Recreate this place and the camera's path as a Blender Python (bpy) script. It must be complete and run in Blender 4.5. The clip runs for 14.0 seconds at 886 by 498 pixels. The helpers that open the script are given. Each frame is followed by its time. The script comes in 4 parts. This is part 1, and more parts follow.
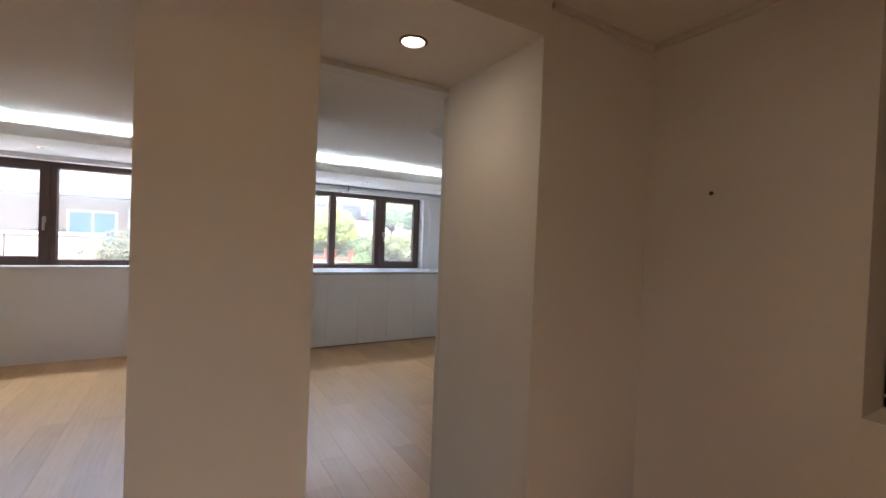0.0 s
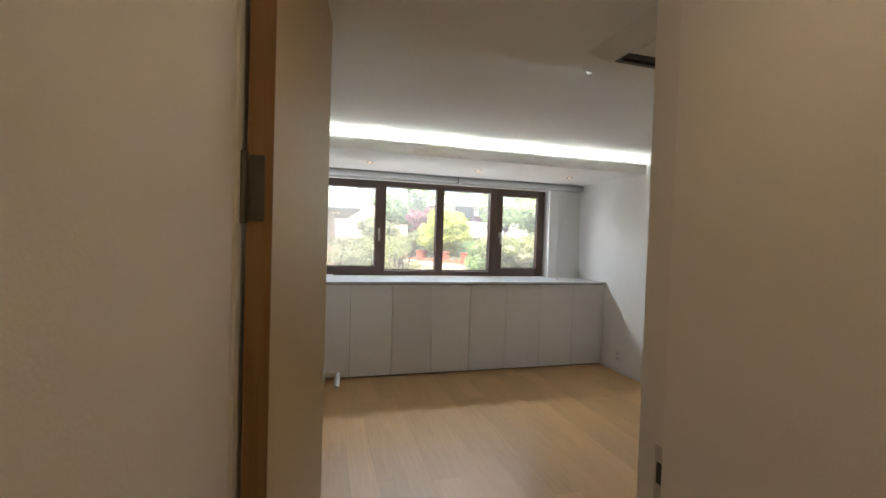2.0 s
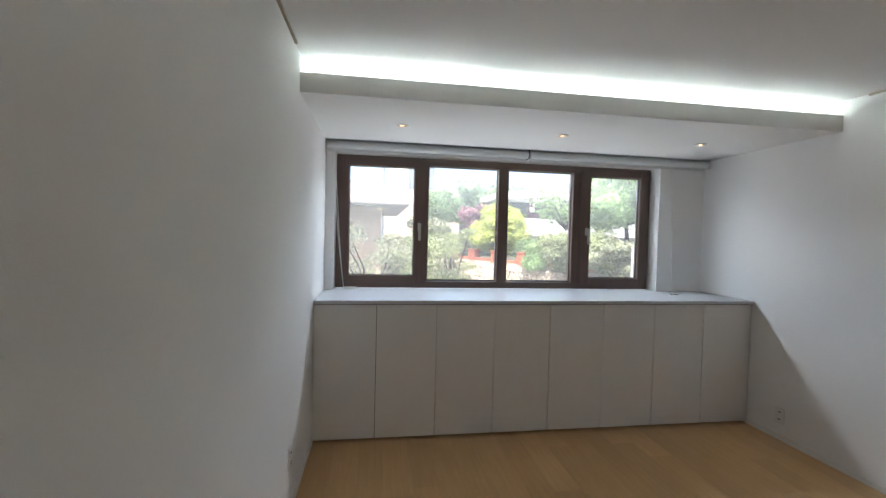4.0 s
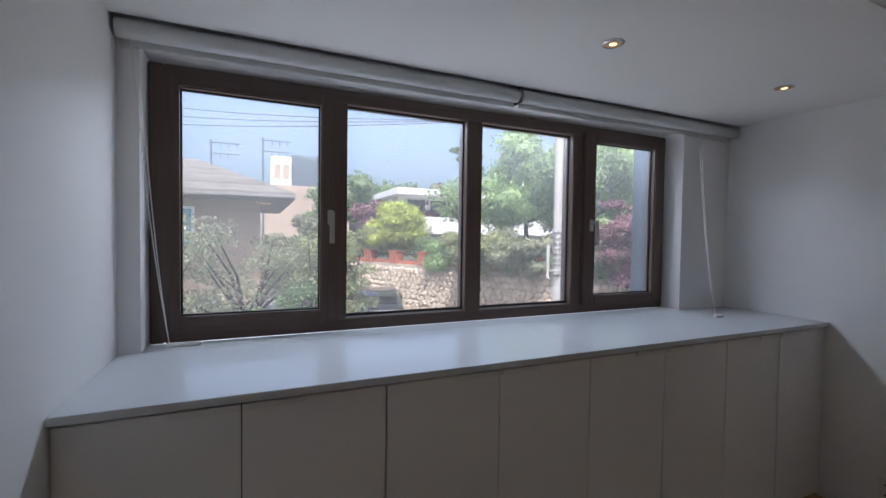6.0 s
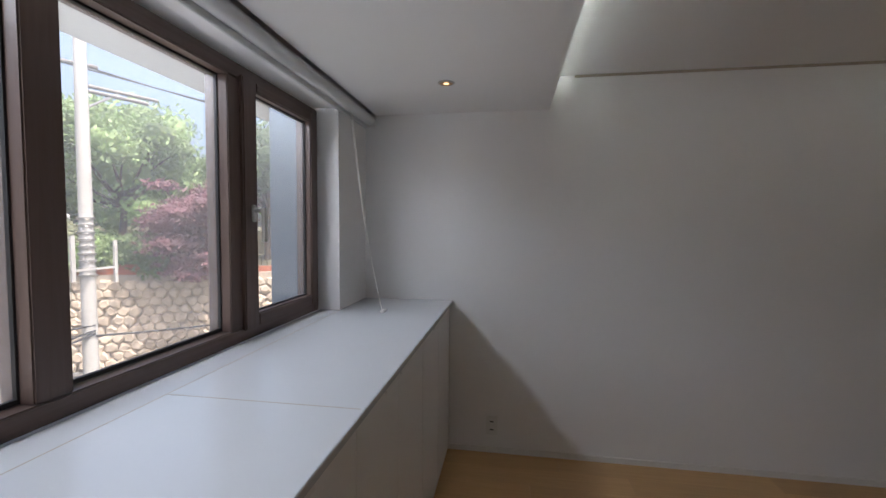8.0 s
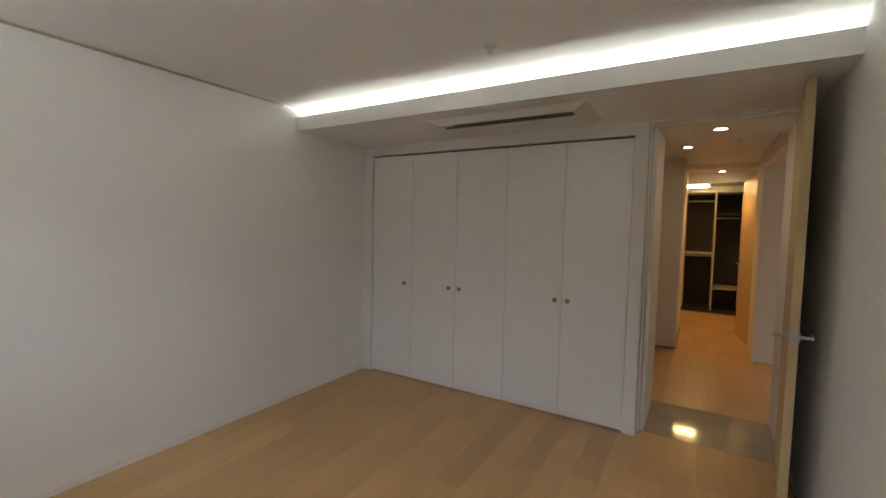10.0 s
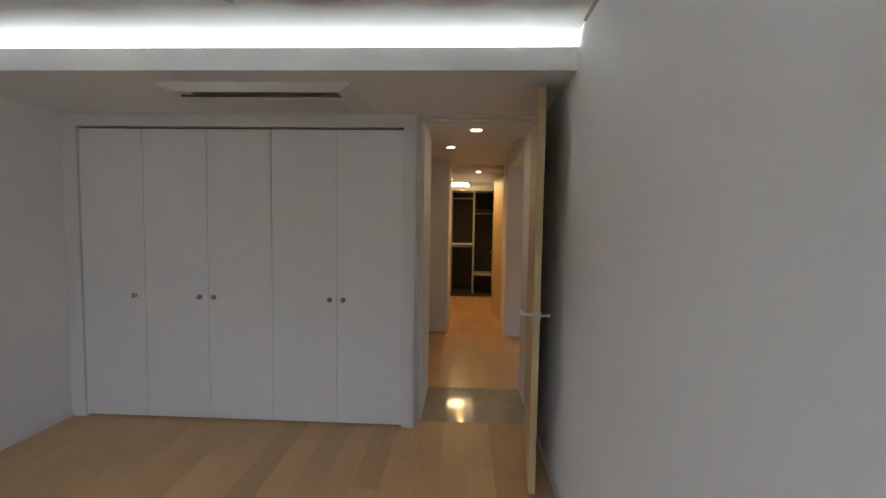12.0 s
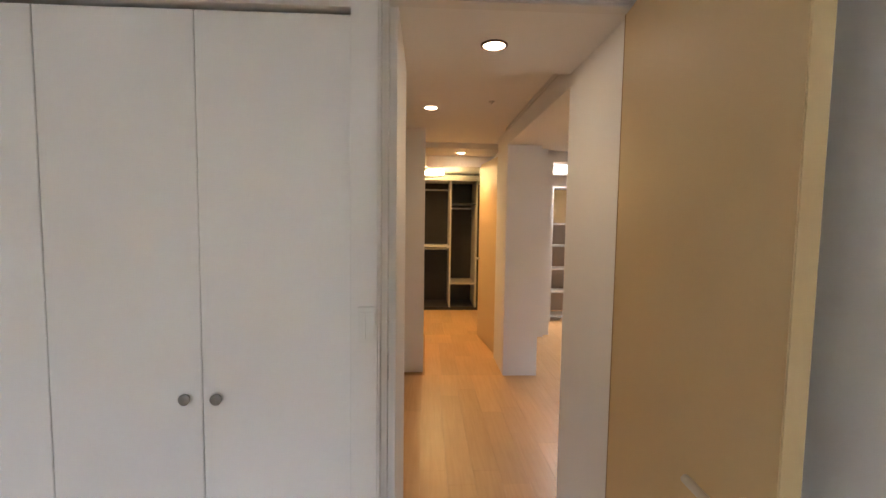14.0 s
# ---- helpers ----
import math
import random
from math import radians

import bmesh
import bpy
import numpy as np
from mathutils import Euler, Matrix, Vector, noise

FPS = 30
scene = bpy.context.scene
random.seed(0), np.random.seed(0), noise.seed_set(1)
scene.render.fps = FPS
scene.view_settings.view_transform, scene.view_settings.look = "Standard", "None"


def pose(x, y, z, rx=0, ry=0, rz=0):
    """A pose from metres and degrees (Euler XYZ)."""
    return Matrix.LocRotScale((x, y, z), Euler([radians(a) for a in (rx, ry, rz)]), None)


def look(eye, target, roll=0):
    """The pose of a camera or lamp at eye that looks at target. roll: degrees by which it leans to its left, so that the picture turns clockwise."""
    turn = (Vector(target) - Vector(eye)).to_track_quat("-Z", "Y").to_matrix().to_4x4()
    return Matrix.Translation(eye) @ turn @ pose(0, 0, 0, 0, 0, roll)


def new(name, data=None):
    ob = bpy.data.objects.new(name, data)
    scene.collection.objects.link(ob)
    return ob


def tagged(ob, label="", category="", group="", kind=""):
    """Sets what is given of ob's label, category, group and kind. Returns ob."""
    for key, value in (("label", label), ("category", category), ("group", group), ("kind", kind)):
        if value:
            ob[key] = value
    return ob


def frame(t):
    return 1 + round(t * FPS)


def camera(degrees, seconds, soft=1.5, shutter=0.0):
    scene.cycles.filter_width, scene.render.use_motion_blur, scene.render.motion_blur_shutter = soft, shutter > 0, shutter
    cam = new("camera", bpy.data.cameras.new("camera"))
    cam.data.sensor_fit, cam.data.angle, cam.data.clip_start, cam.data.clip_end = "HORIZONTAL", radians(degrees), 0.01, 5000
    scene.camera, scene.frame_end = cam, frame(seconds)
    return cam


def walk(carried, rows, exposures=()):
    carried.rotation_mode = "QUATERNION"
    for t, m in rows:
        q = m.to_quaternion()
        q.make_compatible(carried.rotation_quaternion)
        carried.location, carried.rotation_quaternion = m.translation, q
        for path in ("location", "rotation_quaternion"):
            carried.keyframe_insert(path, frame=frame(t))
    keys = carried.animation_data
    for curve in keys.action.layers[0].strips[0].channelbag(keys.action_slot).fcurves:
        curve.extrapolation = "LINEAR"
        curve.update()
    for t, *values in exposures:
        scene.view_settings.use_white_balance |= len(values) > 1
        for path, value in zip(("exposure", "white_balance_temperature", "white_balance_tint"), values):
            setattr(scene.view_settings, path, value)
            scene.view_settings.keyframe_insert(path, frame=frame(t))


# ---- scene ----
cam = camera(92.3, 14.0)
COVE_COLOUR, COVE_STRENGTH = (0.86, 1.0, 0.97), 6.6
EXPOSURES = [
    (0.0, 2.6, 6000, 16),
    (0.5, 2.35, 6300, 14),
    (1.0, 2.4, 6900, 14),
    (2.0, 2.45, 6900, 12),
    (3.0, 2.55, 6700, 10),
    (5.5, 1.4, 5900, 15),
    (6.5, 1.2, 6100, 17),
    (7.5, 1.3, 6300, 17),
    (8.5, 1.95, 7100, 18),
    (9.0, 2.45, 7600, 16),
    (11.5, 2.45, 6300, 14),
    (13.0, 2.75, 6200, 14),
    (14.0, 3.5, 6400, 16),
]
PATH = [
    (0, (-0.273, -1.931, 1.426), (0.752, -0.214, 1.391), 2.2),
    (0.5, (-0.169, -1.697, 1.431), (0.655, 0.125, 1.394), 2.5),
    (1, (-0.105, -1.49, 1.434), (0.681, 0.347, 1.392), 2.3),
    (1.5, (0.055, -1.123, 1.434), (0.768, 0.745, 1.394), 2.0),
    (2, (0.140, -0.812, 1.431), (0.684, 1.112, 1.383), 1.8),
    (2.5, (0.241, -0.499, 1.430), (0.642, 1.459, 1.376), 1.7),
    (3, (0.335, -0.183, 1.438), (0.629, 1.794, 1.374), 1.5),
    (5.5, (0.441, 1.801, 1.424), (0.932, 3.738, 1.355), 0.8),
    (6, (0.460, 2.195, 1.421), (1.262, 4.027, 1.363), 0.8),
    (6.5, (0.507, 2.546, 1.419), (1.677, 4.166, 1.360), 0.7),
    (7, (0.532, 2.831, 1.415), (2.039, 4.146, 1.358), 0.5),
    (7.5, (0.596, 3.028, 1.403), (2.416, 3.854, 1.337), 0.3),
    (8, (0.666, 3.114, 1.451), (2.638, 3.428, 1.346), 0.4),
    (8.5, (0.645, 3.203, 1.458), (2.613, 2.863, 1.352), 0.4),
    (9, (0.603, 3.202, 1.462), (2.363, 2.257, 1.351), 0.8),
    (11.5, (0.492, 3.073, 1.457), (0.649, 1.083, 1.334), 1.0),
    (12, (0.531, 2.913, 1.447), (0.620, 0.918, 1.327), 0.9),
    (12.5, (0.600, 2.635, 1.449), (0.665, 0.640, 1.320), 0.8),
    (13, (0.671, 2.264, 1.456), (0.694, 0.269, 1.327), 0.8),
    (13.5, (0.692, 1.786, 1.456), (0.664, -0.210, 1.324), 0.8),
    (14, (0.712, 1.316, 1.466), (0.626, -0.677, 1.330), 0.8),
]
walk(cam, [(t, look(e, g, r)) for t, e, g, r in PATH], EXPOSURES)

# ---- world, sun, lamps ----
world = bpy.data.worlds.new("World")
scene.world = world
world.use_nodes = True
wn = world.node_tree
sky = wn.nodes.new("ShaderNodeTexSky")
sky.sky_type, sky.sun_disc = "NISHITA", False
sky.sun_elevation, sky.sun_rotation = radians(64), radians(205)
sky.air_density, sky.dust_density = 1.0, 6.0
wn.links.new(sky.outputs[0], wn.nodes["Background"].inputs[0])
wn.nodes["Background"].inputs[1].default_value = 0.145
sun = new("sun", bpy.data.lights.new("sun", "SUN"))
sun.data.energy, sun.data.angle, sun.data.color = 3.1, radians(0.5), (1.0, 0.95, 0.87)
az = radians(205)
sun.matrix_world = look((0, 0, 20), (-math.sin(az), -math.cos(az), 20 - math.tan(radians(64))))


def spot(x, y, z, power, colour, angle=120):
    ob = new("ceiling_spot", bpy.data.lights.new("ceiling_spot", "SPOT"))
    ob.data.energy, ob.data.color, ob.data.spot_size, ob.data.spot_blend = power, colour, radians(angle), 0.8
    ob.data.shadow_soft_size = 0.04
    ob.location = (x, y, z)


def window_sky_fill(x0, x1, y, z, power):
    """Added area lamp standing in for the sky's light at the head of a window opening, under the eave."""
    ob = new("window_sky_fill", bpy.data.lights.new("window_sky_fill", "AREA"))
    ob.data.shape, ob.data.size, ob.data.size_y = "RECTANGLE", x1 - x0, 0.17
    ob.data.energy, ob.data.color = power, (0.80, 0.90, 1.0)
    ob.matrix_world = look(((x0 + x1) / 2, y, z), ((x0 + x1) / 2, y - 1, z - 0.5))


window_sky_fill(0.1, 2.9, 4.52, 2.16, 12)
window_sky_fill(-3.2, -0.65, 4.52, 2.2, 18)


def ground_bounce_fill(x0, x1, y, z, power):
    """Added area lamp standing in for daylight thrown up by the sunlit ground, from below a window's sill."""
    ob = new("ground_bounce_fill", bpy.data.lights.new("ground_bounce_fill", "AREA"))
    ob.data.shape, ob.data.size, ob.data.size_y = "RECTANGLE", x1 - x0, 0.25
    ob.data.energy, ob.data.color = power, (0.92, 0.96, 1.0)
    ob.matrix_world = look(((x0 + x1) / 2, y, z), ((x0 + x1) / 2, y - 1, z + 0.85))


# Added lamp hidden outside the west jamb, softens shadows on the east wall.
side = new("side_fill", bpy.data.lights.new("side_fill", "AREA"))
side.data.shape, side.data.size, side.data.size_y = "RECTANGLE", 0.3, 1.1
side.data.energy, side.data.color = 2.5, (0.80, 0.90, 1.0)
side.matrix_world = look((-0.12, 4.62, 1.55), (0.88, 3.72, 1.50))
ground_bounce_fill(0.1, 2.9, 4.95, 0.55, 3.8)
ground_bounce_fill(-3.2, -0.65, 4.95, 0.55, 6)
WARM, AMBER = (1.0, 0.66, 0.34), (1.0, 0.54, 0.17)
spot(0.438, -0.461, 2.15, 0.38, WARM)
spot(0.677, -1.957, 2.28, 0.5, AMBER)
spot(0.305, -3.7, 2.2, 4.6, AMBER)


# ---- materials ----
def material(name, base, rough=0.5, metal=0.0, vary=0.06, scale=4.0, bump=0.0, bump_scale=200.0, rnd=0.0, spec=0.5, coat=0.0):
    m = bpy.data.materials.new(name)
    m.use_nodes = True
    nt = m.node_tree
    p = nt.nodes["Principled BSDF"]
    p.inputs["Roughness"].default_value, p.inputs["Metallic"].default_value = rough, metal
    p.inputs["Specular IOR Level"].default_value = spec
    p.inputs["Coat Weight"].default_value = coat
    p.inputs["Coat Roughness"].default_value = 0.12
    tc = nt.nodes.new("ShaderNodeTexCoord")
    big = nt.nodes.new("ShaderNodeTexNoise")
    big.inputs["Scale"].default_value, big.inputs["Detail"].default_value = scale, 5
    nt.links.new(tc.outputs["Object"], big.inputs["Vector"])
    ramp = nt.nodes.new("ShaderNodeMapRange")
    ramp.inputs["From Min"].default_value, ramp.inputs["From Max"].default_value = 0.3, 0.7
    ramp.inputs["To Min"].default_value, ramp.inputs["To Max"].default_value = 1 - vary, 1 + vary
    nt.links.new(big.outputs["Fac"], ramp.inputs["Value"])
    last = ramp.outputs["Result"]
    if rnd:
        info = nt.nodes.new("ShaderNodeObjectInfo")
        geo = nt.nodes.new("ShaderNodeNewGeometry")
        both = nt.nodes.new("ShaderNodeMath")
        both.operation = "ADD"
        nt.links.new(info.outputs["Random"], both.inputs[0])
        nt.links.new(geo.outputs["Random Per Island"], both.inputs[1])
        fr = nt.nodes.new("ShaderNodeMath")
        fr.operation = "FRACT"
        nt.links.new(both.outputs[0], fr.inputs[0])
        r = nt.nodes.new("ShaderNodeMapRange")
        r.inputs["To Min"].default_value, r.inputs["To Max"].default_value = 1 - rnd, 1 + rnd
        nt.links.new(fr.outputs[0], r.inputs["Value"])
        mul = nt.nodes.new("ShaderNodeMath")
        mul.operation = "MULTIPLY"
        nt.links.new(last, mul.inputs[0])
        nt.links.new(r.outputs["Result"], mul.inputs[1])
        last = mul.outputs[0]
    vm = nt.nodes.new("ShaderNodeVectorMath")
    vm.operation = "SCALE"
    vm.inputs[0].default_value = base
    nt.links.new(last, vm.inputs["Scale"])
    nt.links.new(vm.outputs[0], p.inputs["Base Color"])
    if bump:
        fine = nt.nodes.new("ShaderNodeTexNoise")
        fine.inputs["Scale"].default_value, fine.inputs["Detail"].default_value = bump_scale, 4
        nt.links.new(tc.outputs["Object"], fine.inputs["Vector"])
        b = nt.nodes.new("ShaderNodeBump")
        b.inputs["Strength"].default_value, b.inputs["Distance"].default_value = bump, 0.004
        nt.links.new(fine.outputs["Fac"], b.inputs["Height"])
        nt.links.new(b.outputs[0], p.inputs["Normal"])
    return m


def grained(name, base, dark, rough, axis, rnd=0.1, coat=0.0):
    """Wood with grain drawn out along one axis, the tone varied plank by plank."""
    m = material(name, base, rough, vary=0.05, scale=1.5, rnd=rnd, coat=coat)
    nt = m.node_tree
    p = nt.nodes["Principled BSDF"]
    tc = nt.nodes.new("ShaderNodeTexCoord")
    mp = nt.nodes.new("ShaderNodeMapping")
    mp.inputs["Scale"].default_value = [3.0 if i == axis else 55.0 for i in range(3)]
    info = nt.nodes.new("ShaderNodeObjectInfo")
    add = nt.nodes.new("ShaderNodeVectorMath")
    nt.links.new(tc.outputs["Object"], add.inputs[0])
    nt.links.new(info.outputs["Location"], add.inputs[1])
    nt.links.new(add.outputs[0], mp.inputs["Vector"])
    n = nt.nodes.new("ShaderNodeTexNoise")
    n.inputs["Scale"].default_value, n.inputs["Detail"].default_value, n.inputs["Distortion"].default_value = 1.0, 6, 0.6
    nt.links.new(mp.outputs[0], n.inputs["Vector"])
    mr = nt.nodes.new("ShaderNodeMapRange")
    mr.inputs["From Min"].default_value, mr.inputs["From Max"].default_value = 0.35, 0.75
    nt.links.new(n.outputs["Fac"], mr.inputs["Value"])
    mix = nt.nodes.new("ShaderNodeMix")
    mix.data_type = "RGBA"
    old = p.inputs["Base Color"].links[0].from_socket
    nt.links.new(mr.outputs["Result"], mix.inputs["Factor"])
    nt.links.new(old, mix.inputs["A"])
    mulc = nt.nodes.new("ShaderNodeVectorMath")
    mulc.operation = "MULTIPLY"
    mulc.inputs[1].default_value = dark
    nt.links.new(old, mulc.inputs[0])
    nt.links.new(mulc.outputs[0], mix.inputs["B"])
    nt.links.new(mix.outputs["Result"], p.inputs["Base Color"])
    rr = nt.nodes.new("ShaderNodeMapRange")
    rr.inputs["To Min"].default_value, rr.inputs["To Max"].default_value = rough * 0.85, rough * 1.25
    nt.links.new(n.outputs["Fac"], rr.inputs["Value"])
    nt.links.new(rr.outputs["Result"], p.inputs["Roughness"])
    return m


def glowing(name, colour, strength):
    m = bpy.data.materials.new(name)
    m.use_nodes = True
    p = m.node_tree.nodes["Principled BSDF"]
    p.inputs["Base Color"].default_value = (0.8, 0.8, 0.8, 1)
    p.inputs["Emission Color"].default_value = (*colour, 1)
    p.inputs["Emission Strength"].default_value = strength
    return m


def glass_material(name, tint=(0.88, 0.89, 0.895, 1)):
    m = bpy.data.materials.new(name)
    m.use_nodes = True
    nt = m.node_tree
    nt.nodes.remove(nt.nodes["Principled BSDF"])
    tr, gl = nt.nodes.new("ShaderNodeBsdfTransparent"), nt.nodes.new("ShaderNodeBsdfGlossy")
    tr.inputs[0].default_value = tint
    gl.inputs["Roughness"].default_value = 0.02
    fz, mx = nt.nodes.new("ShaderNodeLayerWeight"), nt.nodes.new("ShaderNodeMixShader")
    fz.inputs[0].default_value = 0.5
    pw = nt.nodes.new("ShaderNodeMath")
    pw.operation = "POWER"
    pw.inputs[1].default_value = 5.0
    nt.links.new(fz.outputs["Facing"], pw.inputs[0])
    sc = nt.nodes.new("ShaderNodeMath")
    sc.operation = "MULTIPLY_ADD"
    sc.inputs[1].default_value, sc.inputs[2].default_value = 0.9, 0.03
    nt.links.new(pw.outputs[0], sc.inputs[0])
    nt.links.new(sc.outputs[0], mx.inputs[0])
    nt.links.new(tr.outputs[0], mx.inputs[1])
    nt.links.new(gl.outputs[0], mx.inputs[2])
    # Milky veil put into the glass to haze the view and lift its darks.
    veil, veil_mix = nt.nodes.new("ShaderNodeBsdfTranslucent"), nt.nodes.new("ShaderNodeMixShader")
    veil.inputs[0].default_value = (0.9, 0.9, 0.9, 1)
    veil_mix.inputs[0].default_value = 0.065
    nt.links.new(mx.outputs[0], veil_mix.inputs[1])
    nt.links.new(veil.outputs[0], veil_mix.inputs[2])
    nt.links.new(veil_mix.outputs[0], nt.nodes["Material Output"].inputs[0])
    return m


def leafy(name, base, trans=0.35):
    m = material(name, base, 0.55, vary=0.3, scale=0.8, rnd=0.4)
    p = m.node_tree.nodes["Principled BSDF"]
    nt = m.node_tree
    tl, mx = nt.nodes.new("ShaderNodeBsdfTranslucent"), nt.nodes.new("ShaderNodeMixShader")
    nt.links.new(p.inputs["Base Color"].links[0].from_socket, tl.inputs[0])
    mx.inputs[0].default_value = trans
    nt.links.new(p.outputs[0], mx.inputs[1])
    nt.links.new(tl.outputs[0], mx.inputs[2])
    nt.links.new(mx.outputs[0], nt.nodes["Material Output"].inputs[0])
    return m


WALL = material("white_wallpaper", (0.80, 0.79, 0.775), 0.75, vary=0.02, scale=1.2, bump=0.12, bump_scale=260)
CEIL = material("ceiling_paint", (0.82, 0.81, 0.79), 0.85, vary=0.015, scale=0.8, bump=0.05, bump_scale=180)
LACQ = material("white_lacquer", (0.78, 0.77, 0.75), 0.42, vary=0.012, scale=0.8, bump=0.02, bump_scale=90)
TRIM = material("white_trim_paint", (0.75, 0.735, 0.71), 0.45, vary=0.02, scale=2)
TOP = material("worktop_laminate", (0.62, 0.635, 0.65), 0.2, vary=0.012, scale=1.3, bump=0.03, bump_scale=60)
FLOOR = grained("oak_plank", (0.60, 0.365, 0.165), (0.91, 0.88, 0.83), 0.34, 1, rnd=0.09, coat=0.05)
GAP = material("plank_joint", (0.40, 0.24, 0.115), 0.7, vary=0.1)
STONE_FLOOR = material("beige_marble", (0.42, 0.36, 0.26), 0.07, vary=0.10, scale=6, rnd=0.03, spec=0.3)
FRAME = grained("dark_brown_window_wood", (0.115, 0.074, 0.06), (0.75, 0.7, 0.66), 0.42, 0, rnd=0.03)
FRAME_V = grained("dark_brown_stile_wood", (0.115, 0.074, 0.06), (0.75, 0.7, 0.66), 0.42, 2, rnd=0.03)
GASKET = material("black_gasket", (0.012, 0.012, 0.012), 0.6, vary=0.1)
DOOR_AND_LIT_SHELF = material("cream_door_and_lit_shelf", (0.56, 0.41, 0.215), 0.48, vary=0.02, scale=1.0, bump=0.03, bump_scale=120)
DOOREDGE = grained("door_edge_wood", (0.30, 0.175, 0.08), (0.7, 0.62, 0.5), 0.45, 2, rnd=0.02)
KNOB = material("knob_steel", (0.26, 0.25, 0.24), 0.35, metal=1.0, vary=0.06, scale=30)
STEEL = material("brushed_steel", (0.55, 0.54, 0.52), 0.28, metal=1.0, vary=0.06, scale=30)
DARKSTEEL = material("dark_hinge_steel", (0.13, 0.12, 0.11), 0.4, metal=0.9, vary=0.1, scale=30)
PLASTIC = material("white_plastic", (0.72, 0.71, 0.68), 0.4, vary=0.02, scale=5)
# Grey that carries the shade inside door gaps and the air outlet.
GAP_SHADE_GREY = material("grey_gap_shade", (0.12, 0.115, 0.11), 0.7, vary=0.05)
# Near-black for the shade inside gaps, toe recess, slots and pin holes.
DARK = material("dark_gap_shade", (0.02, 0.02, 0.02), 0.7, vary=0.1)
WARDROBE = material("charcoal_panel", (0.035, 0.033, 0.032), 0.5, vary=0.12, scale=3)
BRONZE = material("bronze_ring", (0.10, 0.055, 0.03), 0.4, metal=0.6, vary=0.1)
BLIND = material("blind_fabric", (0.66, 0.67, 0.66), 0.8, vary=0.02, scale=3, bump=0.1, bump_scale=400)
CORD = material("white_cord", (0.75, 0.74, 0.7), 0.6, vary=0.03)
GLASS = glass_material("window_glass")
DARKGLASS = material("dark_glass", (0.012, 0.012, 0.014), 0.08, vary=0.1)
LED = glowing("led_strip", COVE_COLOUR, COVE_STRENGTH)
LED_LIVING = glowing("led_strip_living", COVE_COLOUR, COVE_STRENGTH)
COVE_GLOW = glowing("cove_glow_panel", (1.0, 0.96, 0.9), 2.4)
BULB = glowing("warm_bulb", (1.0, 0.80, 0.52), 9.0)
BULB_DIM = glowing("amber_bulb", (1.0, 0.62, 0.28), 1.0)
AMBER_REFLECTOR = material("amber_reflector", (0.55, 0.36, 0.20), 0.3, metal=0.8, vary=0.05, scale=30)
TUBE = glowing("amber_tube", (1.0, 0.72, 0.30), 9.0)
ASPHALT = material("asphalt", (0.16, 0.155, 0.15), 0.9, vary=0.15, scale=0.6, bump=0.3, bump_scale=40)
EARTH = material("garden_soil", (0.10, 0.09, 0.05), 0.95, vary=0.3, scale=0.5, bump=0.4, bump_scale=12)
STONE = material("wall_stone", (0.54, 0.45, 0.34), 0.85, vary=0.15, scale=5, bump=0.5, bump_scale=14, rnd=0.14)
MORTAR_GAP_SHADE = material("mortar_and_gap_shade", (0.44, 0.38, 0.30), 0.95, vary=0.12, scale=4, bump=0.4, bump_scale=30)
REDBRICK = material("red_brick_post", (0.40, 0.13, 0.07), 0.85, vary=0.15, scale=6, bump=0.3, bump_scale=40)
CONCRETE = material("pole_concrete", (0.46, 0.45, 0.42), 0.8, vary=0.1, scale=3, bump=0.2, bump_scale=60)
RENDER_WHITE = material("white_render", (0.78, 0.78, 0.77), 0.8, vary=0.05, scale=0.6)
RENDER_BEIGE = material("beige_render", (0.44, 0.35, 0.27), 0.85, vary=0.08, scale=0.6)
RENDER_GREY = material("grey_fin_render", (0.10, 0.13, 0.16), 0.8, vary=0.06, scale=2, bump=0.2, bump_scale=90)
EAVE = material("eave_soffit", (0.50, 0.48, 0.44), 0.8, vary=0.05, scale=2)
SHINGLE = material("roof_shingle", (0.26, 0.245, 0.225), 0.9, vary=0.12, scale=2, bump=0.4, bump_scale=20, rnd=0.2)
BLUEPANE = material("blue_house_glass", (0.16, 0.34, 0.42), 0.15, vary=0.1, scale=2)
DARKPANE = material("far_window_glass", (0.06, 0.07, 0.08), 0.1, vary=0.2, scale=2)
BARK = material("bark", (0.075, 0.055, 0.042), 0.9, vary=0.25, scale=6, bump=0.6, bump_scale=30)
LEAF_YELLOW = leafy("yellow_green_leaves", (0.42, 0.48, 0.10))
LEAF_GREEN = leafy("green_leaves", (0.15, 0.22, 0.09))
LEAF_FRESH = leafy("fresh_green_leaves", (0.29, 0.41, 0.17))
LEAF_PINE = leafy("pine_needles", (0.27, 0.29, 0.18))
LEAF_OLIVE = leafy("olive_needles", (0.24, 0.27, 0.13))
LEAF_RED = leafy("maroon_leaves", (0.22, 0.11, 0.125))
WIRE = material("black_cable", (0.02, 0.02, 0.022), 0.6, vary=0.1)
CARPAINT = material("dark_grey_car_paint", (0.045, 0.05, 0.055), 0.2, metal=0.3, vary=0.03, coat=0.6)
TYRE = material("tyre_rubber", (0.02, 0.02, 0.02), 0.85, vary=0.1)
TAIL = material("tail_lamp_red", (0.35, 0.03, 0.02), 0.2, vary=0.05)


